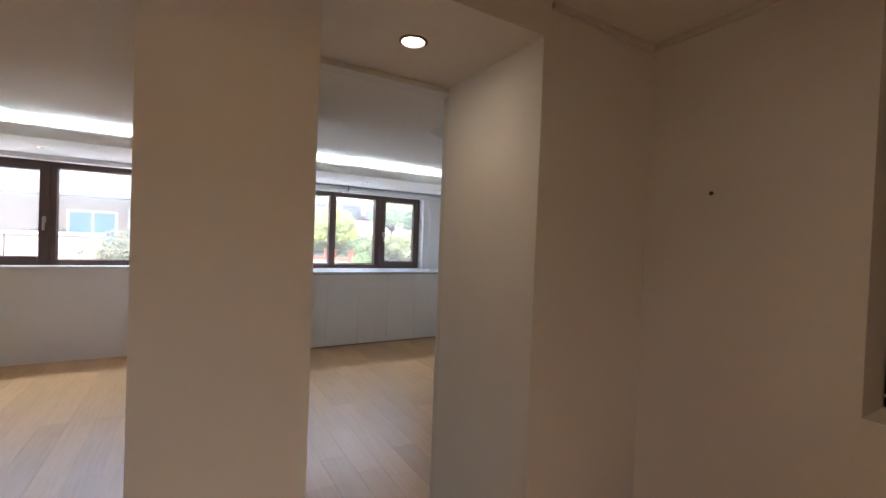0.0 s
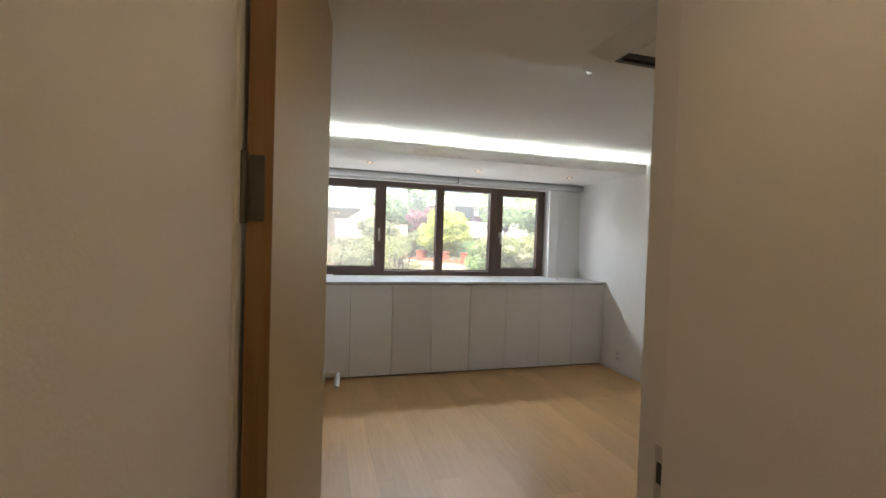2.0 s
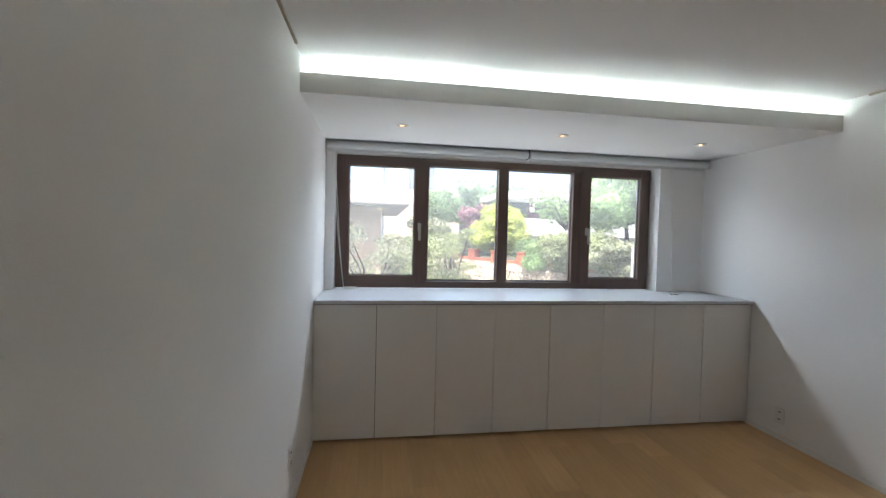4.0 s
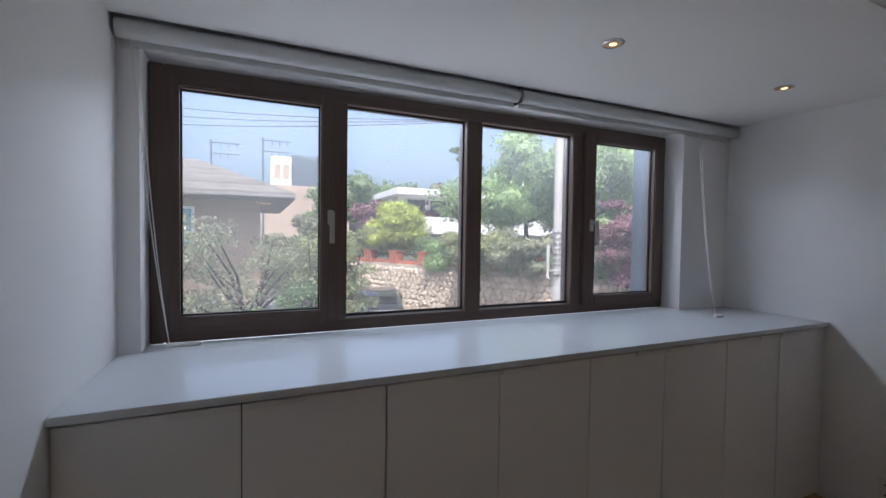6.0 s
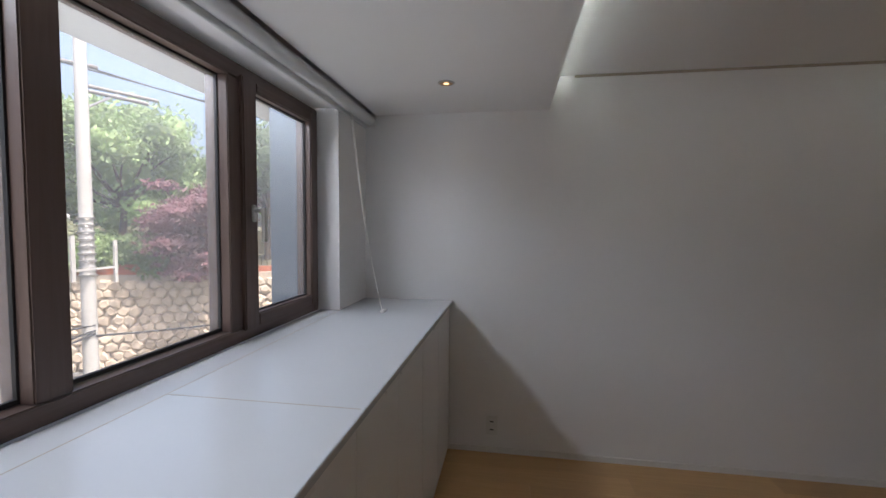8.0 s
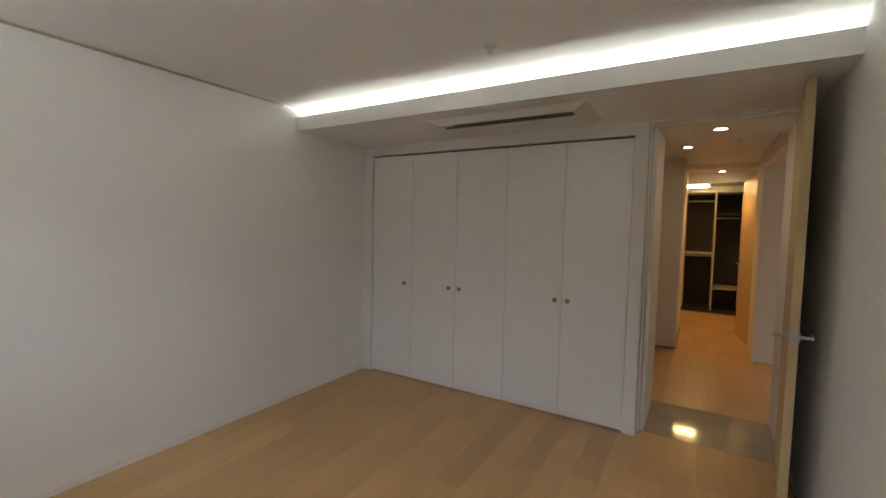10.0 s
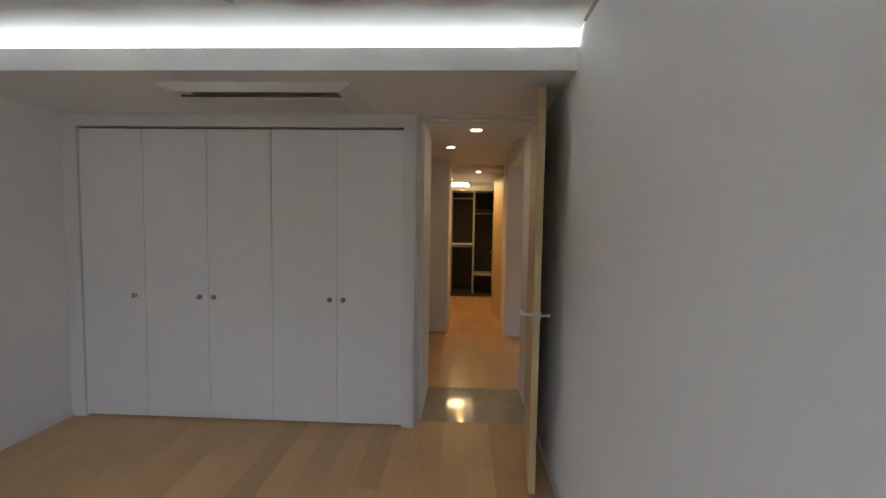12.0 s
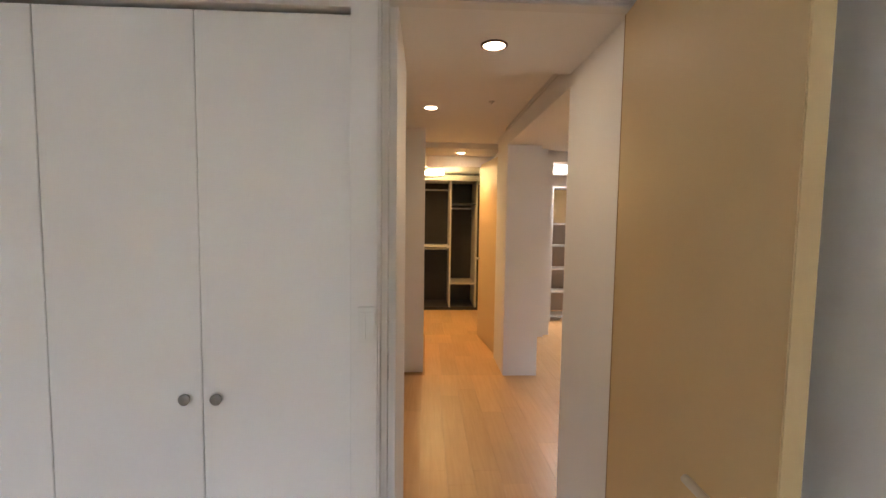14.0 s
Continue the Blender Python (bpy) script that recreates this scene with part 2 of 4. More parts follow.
# ---- mesh helpers ----
def box(bm, x0, x1, y0, y1, z0, z1):
    v = [bm.verts.new((x, y, z)) for z in (z0, z1) for y in (y0, y1) for x in (x0, x1)]
    return [bm.faces.new([v[i] for i in f]) for f in ((0, 2, 3, 1), (4, 5, 7, 6), (0, 1, 5, 4), (2, 6, 7, 3), (0, 4, 6, 2), (1, 3, 7, 5))]


def boxes(*dims, bevel=0.0):
    bm = bmesh.new()
    for d in dims:
        box(bm, *d)
    if bevel:
        bmesh.ops.bevel(bm, geom=bm.edges[:], offset=bevel, segments=2, affect="EDGES")
    return bm


def rod(bm, a, b, r, r2=None, n=10):
    a, b = Vector(a), Vector(b)
    d = (b - a)
    m = Matrix.Translation((a + b) / 2) @ d.to_track_quat("Z", "Y").to_matrix().to_4x4()
    bmesh.ops.create_cone(bm, cap_ends=True, segments=n, radius1=r, radius2=r if r2 is None else r2, depth=d.length, matrix=m)


def path_tube(bm, pts, r, n=6):
    """One tube swept along a line of points."""
    pts = [Vector(p) for p in pts]
    rings = []
    for i, p in enumerate(pts):
        d = (pts[min(i + 1, len(pts) - 1)] - pts[max(i - 1, 0)]).normalized()
        u = d.cross(Vector((0.31, 0.95, 0.07))).normalized()
        v = d.cross(u)
        rings.append([bm.verts.new(p + (u * math.cos(2 * math.pi * k / n) + v * math.sin(2 * math.pi * k / n)) * r) for k in range(n)])
    for a, b in zip(rings, rings[1:]):
        for k in range(n):
            bm.faces.new((a[k], a[(k + 1) % n], b[(k + 1) % n], b[k]))
    bm.faces.new(rings[0][::-1])
    bm.faces.new(rings[-1])
    bmesh.ops.recalc_face_normals(bm, faces=bm.faces[:])


def lathe(bm, profile, centre, n=24, axis="z"):
    """Turns a profile of (radius, along) round an axis through centre."""
    rings = []
    for r, h in profile:
        ring = []
        for i in range(n):
            c, s = r * math.cos(2 * math.pi * i / n), r * math.sin(2 * math.pi * i / n)
            p = (c, s, h) if axis == "z" else (c, h, s) if axis == "y" else (h, c, s)
            ring.append(bm.verts.new(Vector(centre) + Vector(p)))
        rings.append(ring)
    for a, b in zip(rings, rings[1:]):
        for i in range(n):
            j = (i + 1) % n
            bm.faces.new((a[i], a[j], b[j], b[i]))
    for ring in (rings[0], rings[-1]):
        bm.faces.new(ring)
    bmesh.ops.recalc_face_normals(bm, faces=bm.faces[:])


def mesh_of(name, bm, mat, smooth=False):
    me = bpy.data.meshes.new(name)
    bm.to_mesh(me)
    bm.free()
    me.materials.append(mat)
    if smooth:
        me.shade_smooth()
        me.set_sharp_from_angle(angle=radians(38))
    return me


def part(name, bm, mat, parent=None, label="", smooth=False):
    ob = new(name, mesh_of(name, bm, mat, smooth))
    ob.parent = parent
    if parent is not None:
        ob.matrix_parent_inverse = parent.matrix_basis.inverted()
    return tagged(ob, label)


def thing(name, label, category, at=(0, 0, 0), group="", kind=""):
    ob = new(name)
    ob.empty_display_size = 0.1
    ob.location = at
    return tagged(ob, label, category, group, kind)


def structure(name, bm, mat, label, category):
    return tagged(part(name, bm, mat), label, category, kind="structure")


# ---- large structure ----
ZS, ZC, ZLIP = 2.18, 2.36, 2.288
E_X = 3.36
structure("wall_west", boxes((-0.385, 0, -0.136, 4.4, 0, 2.7), (-0.385, 0.014, -0.775, -0.1365, 0, 2.7)), WALL, "thick white wallpapered partition beside the bedroom door", "wall")
structure("wall_east", boxes((E_X, E_X + 0.25, -0.9, 4.4, 0, 2.7)), WALL, "plain white wallpapered bedroom side wall", "wall")
structure("wall_north", boxes((0, 0.07, 4.06, 4.4, 0, 2.1), (2.92, E_X, 4.06, 4.4, 0, 2.1), (0.07, 2.92, 4.06, 4.4, 0, 0.953), (0, E_X, 4.06, 4.4, 2.1, 2.7)),
          WALL, "white window wall with a deep window recess", "wall")
# closet wall: pilasters, header and the back of the closet
structure("wall_south", boxes((0.857, 0.939, -0.12, 0, 0, 2.7), (3.258, E_X, -0.12, 0, 0, 2.7), (0.939, 3.258, -0.12, 0, 2.092, 2.7), (0.008, 0.857, -0.12, 0, 2.178, 2.7),
                              (0, 0.008, -0.12, 0, 0, 2.7), (0.939, E_X, -0.72, -0.66, 0, 2.7)), TRIM, "white closet surround and door header", "wall")
structure("wall_passage", boxes((0.808, 0.96, -0.775, -0.12, 0, 2.7), (0.96, 1.45, -0.775, -0.725, 0, 2.7)), WALL, "white passage wall ending in a sharp corner", "wall")
structure("wall_foyer_east", boxes((1.45, 1.75, -1.50, -0.73, 0, 2.7), (1.45, 1.75, -2.62, -1.50, 0, 0.95), (1.45, 1.75, -2.62, -1.50, 2.28, 2.7), (1.45, 1.75, -2.62, -2.48, 0.95, 2.28)),
          WALL, "dim beige foyer wall with a dark recess", "wall")
structure("wall_hall_east", boxes((0.715, 1.62, -3.2, -2.70, 0, 2.7), (0.715, 0.86, -4.05, -3.2, 0, 2.7)), WALL, "white hallway wall end", "wall")
structure("wall_hall_west", boxes((-0.36, -0.04, -3.15, -2.607, 0, 2.7), (-0.36, -0.12, -4.05, -3.15, 0, 2.7)), WALL, "white pier between hallway and living room", "wall")
structure("wall_dressing", boxes((-0.9, -0.8, -6.6, -4.05, 0, 2.7), (1.7, 1.8, -6.6, -4.05, 0, 2.7), (-0.9, 1.8, -6.7, -6.6, 0, 2.7), (-0.8, -0.36, -4.05, -3.95, 0, 2.7), (0.86, 1.7, -4.05, -3.95, 0, 2.7),
                                 (-0.12, 0.70, -4.05, -3.95, 2.12, 2.7)), WALL, "warm white dressing room walls", "wall")
structure("wall_living", boxes((-7.4, -7.2, -7, 4.4, 0, 2.7), (-7.4, -1.6, -7.1, -6.9, 0, 2.7), (-1.05, -0.9, -7.1, -6.9, 0, 2.7), (-1.6, -1.05, -7.1, -6.9, 2.05, 2.7), (-7.2, -3.3, 3.97, 4.4, 0, 2.7), (-3.3, -0.6, 3.97, 4.4, 0, 0.995), (-0.6, -0.36, 3.97, 4.4, 0, 2.7),
                               (-3.3, -0.6, 3.97, 4.4, 2.115, 2.7)), WALL, "white living room walls with a low wall below the window", "wall")
structure("sill_living", boxes((-3.3, -0.6, 3.95, 4.2, 0.995, 1.012), bevel=0.004), TRIM, "thin white window sill", "sill")
structure("ceiling", boxes((-0.1, E_X + 0.1, -0.0, 4.2, ZC, ZC + 0.1)), CEIL, "white painted bedroom ceiling", "ceiling")
# No recess here: grey strips draw the gap's shade along both walls.
structure("ceiling_gap_shade", boxes((0, 0.012, 0.95, 2.75, ZC - 0.012, ZC), (E_X - 0.012, E_X, 0.95, 2.75, ZC - 0.012, ZC)), MORTAR_GAP_SHADE, "grey strips painting the shade of the gap round the ceiling", "trim")


def soffit(name, x0, x1, y_lip, y_back, z, facing, z_lip=ZLIP):
    """A dropped ceiling with a light trough behind its lip."""
    s = 1 if facing > 0 else -1
    lip = sorted((y_lip, y_lip - s * 0.022))
    low = sorted((y_lip - s * 0.022, y_back))
    tr = sorted((y_lip - s * 0.30, y_back))
    structure(name, boxes((x0, x1, *lip, z, z_lip), (x0, x1, *low, z, z + 0.025), (x0, x1, *tr, z + 0.025, ZC)), CEIL, "white dropped ceiling with a light cove", "ceiling")


soffit("ceiling_soffit_north", 0, E_X, 2.895, 3.985, 2.165, -1, 2.268)
soffit("ceiling_soffit_south", 0, E_X, 0.826, 0, ZS, 1)
soffit("ceiling_soffit_living", -7.2, -0.36, 2.895, 3.97, 2.165, -1, 2.268)
structure("ceiling_living", boxes((-7.3, -0.36, -6.9, 4.2, ZC, ZC + 0.1)), CEIL, "white living room ceiling", "ceiling")
structure("ceiling_beams_living", boxes((-7.2, -0.9, -5.4, -5.1, 2.2, ZC), (-7.2, -0.9, -4.3, -4.1, 2.22, ZC)), CEIL, "white dropped ceiling bands", "ceiling")
structure("ceiling_passage", boxes((0, 0.808, -0.777, -0.12, ZS, 2.7)), CEIL, "low white passage ceiling", "ceiling")
structure("ceiling_foyer", boxes((-0.36, 1.5, -3.4, -0.777, 2.31, 2.41)), CEIL, "foyer tray ceiling", "ceiling")
structure("ceiling_trim_foyer", boxes((0.84, 1.45, -0.79, -0.775, 2.285, 2.31), (1.435, 1.45, -2.62, -0.79, 2.285, 2.31), (-0.03, -0.018, -2.605, -0.79, 2.285, 2.31)), TRIM, "narrow cornice of the foyer tray", "trim")
structure("ceiling_hall", boxes((-0.12, 0.715, -3.95, -3.4, 2.25, 2.7)), CEIL, "low hallway ceiling", "ceiling")
structure("beam_foyer", boxes((-0.385, -0.03, -2.605, -0.777, 2.16, 2.31)), CEIL, "white boxed beam over the living room opening", "beam")
structure("ceiling_soffit_living_south", boxes((-7.2, -0.385, -2.6, 0.79, ZS, ZS + 0.03), (-7.2, -0.385, 0.77, 0.79, ZS + 0.03, ZLIP)), CEIL, "low white living room ceiling with an upright lip", "ceiling")
structure("ceiling_dressing", boxes((-0.9, 1.8, -6.7, -4.05, 2.3, 2.4)), CEIL, "dressing room ceiling", "ceiling")
# Unseen slab; the long south overhang is added to stop sun at window_4.
structure("roof", boxes((-7.6, 3.8, -10.0, 4.6, 2.72, 2.95)), RENDER_WHITE, "unseen flat roof slab, stretched south to block the sun", "roof")
structure("eave", boxes((-7.6, 4.4, 4.4, 4.95, 2.24, 2.42)), EAVE, "beige overhanging eave above the windows", "eave")
structure("wall_fin", boxes((3.0, 3.3, 4.4, 4.52, -2.1, 2.24), (2.912, 2.935, 4.285, 4.402, 0.985, 2.1), (2.935, 3.0, 4.4, 4.41, 0.8, 2.24)), RENDER_GREY, "grey rendered fin wall beside the window", "wall")
structure("wall_outer_base", boxes((-7.6, 3.8, 4.38, 4.4, -2.1, 0), (-7.6, -7.4, -7.3, 4.4, -2.1, 2.72), (3.61, 3.8, -7.3, 4.4, -2.1, 2.72), (-7.6, 3.8, -7.4, -7.2, -2.1, 2.72)), RENDER_WHITE, "white rendered house base", "wall")

structure("baseboard", boxes((E_X - 0.008, E_X, 0, 3.5, 0, 0.035), (0, 0.008, 0, 3.5, 0, 0.035)), TRIM, "thin white skirting", "baseboard")

# door casing and marble threshold
structure("trim_door", boxes((0.0, 0.018, -0.135, 0.002, 0, 2.178), (0.850, 0.8568, -0.0605, -0.004, 0, 2.1775), (0.832, 0.8568, -0.119, -0.061, 0, 2.1775), (0.018, 0.850, -0.0605, -0.004, 2.165, 2.1775), (0.018, 0.832, -0.119, -0.061, 2.152, 2.178),
                             bevel=0.003), TRIM, "white painted plain door frame", "trim")

floor = structure("floor", boxes((-7.4, E_X + 0.1, -7, 4.2, -0.2, -0.012)), GAP, "oak plank flooring with thin dark joints", "floor")


# ---- lights in the coves ----
def led(name, x0, x1, y, z, mat, label):
    t = thing(name, label, "light strip", (x0, y, z))
    part("channel", boxes((x0, x1, y - 0.012, y + 0.012, z - 0.042, z)), PLASTIC, t)
    part("diffuser", boxes((x0, x1, y - 0.009, y + 0.009, z, z + 0.008)), mat, t)


for x0, x1 in ((0.03, 1.12), (1.14, 2.22), (2.24, 3.33)):
    led("led_strip", x0, x1, 3.03, 2.232, LED, "cool white linear light hidden in the ceiling cove")
    led("led_strip", x0, x1, 0.69, 2.25, LED, "cool white linear light hidden in the ceiling cove")
for i in range(3):
    led("led_strip", -0.45 - 1.5 * (i + 1), -0.47 - 1.5 * i, 3.03, 2.232, LED_LIVING, "cool white linear light hidden in the living room cove")


def downlight(x, y, z, ring, bulb, r, label):
    t = thing("downlight", label, "ceiling lamp", (x, y, z), group="recessed ceiling downlights")
    bm = bmesh.new()
    lathe(bm, [(r * 0.78, 0.0), (r * 0.80, -0.006), (r, -0.003), (r * 1.02, 0.0005)], (x, y, z))
    part("ring", bm, ring, t, smooth=True)
    bm = bmesh.new()
    small = bulb is BULB_DIM
    if small:
        lathe(bm, [(r * 0.78, -0.0045), (r * 0.74, -0.001), (r * 0.46, 0.0)], (x, y, z))
        part("reflector", bm, AMBER_REFLECTOR, t, "warm metal reflector", smooth=True)
        bm = bmesh.new()
    q = 0.48 if small else 0.76
    lathe(bm, [(r * q, -0.0025), (r * q * 0.5, -0.006), (0.004, -0.007)], (x, y, z))
    part("bulb", bm, bulb, t, smooth=True)


for x in (0.565, 1.70, 2.797):
    downlight(x, 3.443, 2.165, STEEL, BULB_DIM, 0.042, "small chrome-ringed recessed downlight glowing amber")
downlight(0.438, -0.461, ZS, BRONZE, BULB, 0.055, "bronze-ringed recessed downlight, lit warm white")
downlight(0.677, -1.957, 2.31, BRONZE, BULB, 0.055, "bronze-ringed recessed downlight, lit warm white")
downlight(0.305, -3.7, 2.25, BRONZE, BULB, 0.055, "bronze-ringed recessed downlight, lit warm white")
downlight(-1.5, 3.443, 2.165, STEEL, BULB_DIM, 0.042, "small chrome-ringed recessed downlight in the living room")


# ---- windows ----
def handle(at, parent):
    x, y, z = at
    h = part("handle", boxes((x - 0.013, x + 0.013, y - 0.012, y, z - 0.035, z + 0.035), bevel=0.004), STEEL, parent, "satin silver lever handle", smooth=True)
    bm = bmesh.new()
    rod(bm, (x, y - 0.01, z + 0.012), (x, y - 0.05, z + 0.012), 0.009)
    b2 = [(x - 0.010, x + 0.010, y - 0.058, y - 0.044, z - 0.115, z + 0.024)]
    for d in b2:
        box(bm, *d)
    part("lever", bm, STEEL, h)


def pane(x0, x1, z0, z1, y, parent):
    g = part("pane", boxes((x0, x1, y, y + 0.006, z0, z1)), GLASS, parent)
    g.visible_shadow = False
    part("gasket", boxes((x0 - 0.006, x0 + 0.006, y - 0.012, y, z0, z1), (x1 - 0.006, x1 + 0.006, y - 0.012, y, z0, z1),
                         (x0, x1, y - 0.012, y, z0 - 0.006, z0 + 0.006), (x0, x1, y - 0.012, y, z1 - 0.006, z1 + 0.006)), GASKET, parent)


def casement(x0, x1, z0, z1, gx0, gx1, gz0, gz1, y, parent, hx):
    s = part("sash", boxes((x0, gx0, y, y + 0.07, z0, z1), (gx1, x1, y, y + 0.07, z0, z1), bevel=0.006), FRAME_V, parent, smooth=True)
    part("sash_rail", boxes((gx0, gx1, y + 0.001, y + 0.07, z0, gz0), (gx0, gx1, y + 0.001, y + 0.07, gz1, z1), bevel=0.006), FRAME, parent, smooth=True)
    pane(gx0, gx1, gz0, gz1, y + 0.045, parent)
    handle((hx, y, 1.50), parent)


def window(name, x0, x1, z0, z1, y, label, divs):
    w = thing(name, label, "window", ((x0 + x1) / 2, y, z0), kind="structure")
    part("window_frame", boxes((x0, x0 + 0.05, y, y + 0.1, z0, z1), (x1 - 0.05, x1, y, y + 0.1, z0, z1), bevel=0.004), FRAME_V, w, smooth=True)
    part("window_rail", boxes((x0 + 0.05, x1 - 0.05, y, y + 0.1, z0, z0 + 0.055), (x0 + 0.05, x1 - 0.05, y, y + 0.1, z1 - 0.06, z1), bevel=0.004), FRAME, w, smooth=True)
    for a, b in divs:
        part("mullion", boxes((a, b, y + 0.002, y + 0.1, z0 + 0.055, z1 - 0.06), bevel=0.004), FRAME_V, w, smooth=True)
    return w


W1 = window("window_1", 0.074, 2.908, 0.979, 2.085, 4.18, "dark brown wood-framed window of four lights, closed", [(0.79, 0.843), (1.46, 1.55), (2.155, 2.235)])
casement(0.115, 0.80, 1.022, 2.045, 0.178, 0.722, 1.083, 1.998, 4.165, W1, 0.765)
casement(2.225, 2.868, 1.022, 2.045, 2.318, 2.803, 1.080, 1.998, 4.165, W1, 2.28)
pane(0.843, 1.46, 1.043, 2.024, 4.235, W1)
pane(1.55, 2.155, 1.043, 2.024, 4.235, W1)
W2 = window("window_2", -3.3, -0.6, 1.012, 2.115, 4.12, "dark brown wood-framed living room window, closed", [(-2.46, -2.38), (-1.55, -1.50)])
pane(-3.25, -2.46, 1.067, 2.055, 4.17, W2)
casement(-2.38, -1.55, 1.05, 2.07, -2.34, -1.64, 1.10, 2.02, 4.105, W2, -1.59)
pane(-1.50, -0.65, 1.067, 2.055, 4.17, W2)

W4 = window("window_4", -1.6, -1.05, 0.0, 2.05, -7.02, "narrow brown-framed glazed balcony door, closed", [])
pane(-1.55, -1.10, 0.055, 1.99, -6.98, W4)

# roller blinds in the ceiling pocket
for x0, x1 in ((0.012, 1.655), (1.675, 3.345)):
    rb = thing("roller_blind", "rolled-up white fabric roller blind in the ceiling pocket", "blind", (x0, 4.02, 2.1), group="roller blinds over the window")
    bm = bmesh.new()
    lathe(bm, [(0.034, x0), (0.034, x1)], (0, 4.024, 2.132), n=20, axis="x")
    part("roll", bm, BLIND, rb, smooth=True)
    part("bottom_bar", boxes((x0 + 0.005, x1 - 0.005, 4.040, 4.054, 2.078, 2.105), bevel=0.003), BLIND, rb)
    part("bracket", boxes((x1, x1 + 0.008, 3.99, 4.055, 2.09, 2.17)), DARKSTEEL if x1 < 2 else PLASTIC, rb)


def pull_cord(top, bottom, along, label):
    t = thing("blind_cord", label, "cord", bottom)
    for k, off in enumerate((0.0, 0.022)):
        pts = []
        for i in range(15):
            f = i / 14
            q = f * f * f
            pts.append((top[0] + (bottom[0] - top[0]) * (0.75 * f + 0.25 * q) + off * (1 - f), top[1] + (bottom[1] - top[1]) * (0.7 * f + 0.3 * q), top[2] + (bottom[2] + 0.008 - top[2]) * f))
        bm = bmesh.new()
        path_tube(bm, pts, 0.0022)
        part("cord", bm, CORD, t, smooth=True)
    x, y, z = bottom
    part("cord_weight", boxes((x - 0.01, x + along, y - 0.012, y + 0.012, z, z + 0.014), bevel=0.004), PLASTIC, t, "white plastic cord weight", smooth=True)


pull_cord((3.0, 4.02, 2.1), (2.885, 3.80, 0.979), 0.05, "looped white blind cord lying on the worktop")
pull_cord((0.055, 4.02, 2.1), (0.15, 4.12, 0.979), 0.11, "looped white blind cord hanging beside the window frame")

# ---- low cabinets under the window ----
top = tagged(part("worktop", boxes((0.002, E_X - 0.002, 3.478, 4.175, 0.955, 0.978), bevel=0.002), TOP), "pale grey-white laminate worktop with faint joints", "worktop")
part("joint_line", boxes((0.01, E_X - 0.01, 4.055, 4.058, 0.9775, 0.9785), (1.695, 1.698, 3.49, 4.05, 0.9775, 0.9785)), MORTAR_GAP_SHADE, top)
CW = (E_X - 0.004) / 8
for i in range(4):
    a = 0.002 + CW * 2 * i
    c = thing("base_cabinet", "white two-door low cabinet with thin edge pulls", "cabinet", (a + CW, 3.8, 0), group="low cabinets under the window")
    # Body coloured grey so the seams between the doors look shaded.
    part("body", boxes((a + 0.001, a + 2 * CW - 0.001, 3.522, 4.05, 0.05, 0.954)), GAP_SHADE_GREY, c)
    # Plinth colour carries the shade of the toe recess.
    part("plinth", boxes((a, a + 2 * CW, 3.54, 3.56, 0, 0.05)), DARK, c, "recessed plinth, near-black for the shade under the doors")
    for k in range(2):
        d0, d1 = a + k * CW + 0.002, a + (k + 1) * CW - 0.002
        d = part("door", boxes((d0, d1, 3.497, 3.517, 0.018, 0.944), bevel=0.0015), LACQ, c)
        p0, p1 = (d1 - 0.17, d1 - 0.005) if k == 0 else (d0 + 0.005, d0 + 0.17)
        part("edge_pull", boxes((p0, p1, 3.489, 3.498, 0.928, 0.947), bevel=0.001), PLASTIC, d, "slim pale edge pull")

# ---- built-in closet ----
CX0, CX1 = 0.941, 3.256
closet = thing("built_in_closet", "built-in closet with five tall white flush doors, closed", "closet", (2.1, -0.3, 0))
# Solid block; its near-black colour paints the shade between the doors.
part("body", boxes((CX0, CX1, -0.655, -0.05, 0.005, 2.09)), DARK, closet, "block behind the doors, near-black for the shade in their gaps")
DW = (CX1 - CX0) / 5
knobs = {0: [1.354], 1: [1.45], 2: [2.282], 3: [2.385], 4: [2.864]}
for i in range(5):
    d = part("door", boxes((CX0 + DW * i + 0.0015, CX0 + DW * (i + 1) - 0.0015, -0.042, -0.018, 0.012, 2.078), bevel=0.0015), LACQ, closet)
    for kx in knobs[i]:
        bm = bmesh.new()
        lathe(bm, [(0.008, 0.0), (0.008, 0.012), (0.017, 0.016), (0.018, 0.024), (0.012, 0.028), (0.004, 0.029)], (kx, -0.018, 0.90), n=18, axis="y")
        part("knob", bm, KNOB, d, "round satin steel knob", smooth=True)

# ---- bedroom door, open against the west wall ----
door = thing("door_1", "cream painted bedroom door standing wide open", "door", (0.026, -0.096, 0), kind="structure")
door.rotation_euler = (0, 0, radians(-6.55))
bpy.context.view_layer.update()


def door_part(name, bm, mat, parent, label="", smooth=False):
    ob = new(name, mesh_of(name, bm, mat, smooth))
    ob.parent = parent
    return tagged(ob, label)


leaf = door_part("leaf", boxes((0.001, 0.037, 0.0, 0.805, 0.012, 2.145), bevel=0.002), DOOR_AND_LIT_SHELF, door)
door_part("edge_band", boxes((0.0, 0.038, -0.003, 0.001, 0.012, 2.145)), DOOREDGE, door, "brown wooden edge on the hinge side")
for z in (0.25, 1.5, 2.02):
    bm = boxes((-0.004, 0.0, -0.012, 0.05, z - 0.05, z + 0.05), (0.004, 0.026, -0.006, -0.002, z - 0.05, z + 0.05))
    rod(bm, (-0.004, -0.008, z - 0.055), (-0.004, -0.008, z + 0.055), 0.007)
    door_part("hinge", bm, DARKSTEEL, door, "dark steel butt hinge")
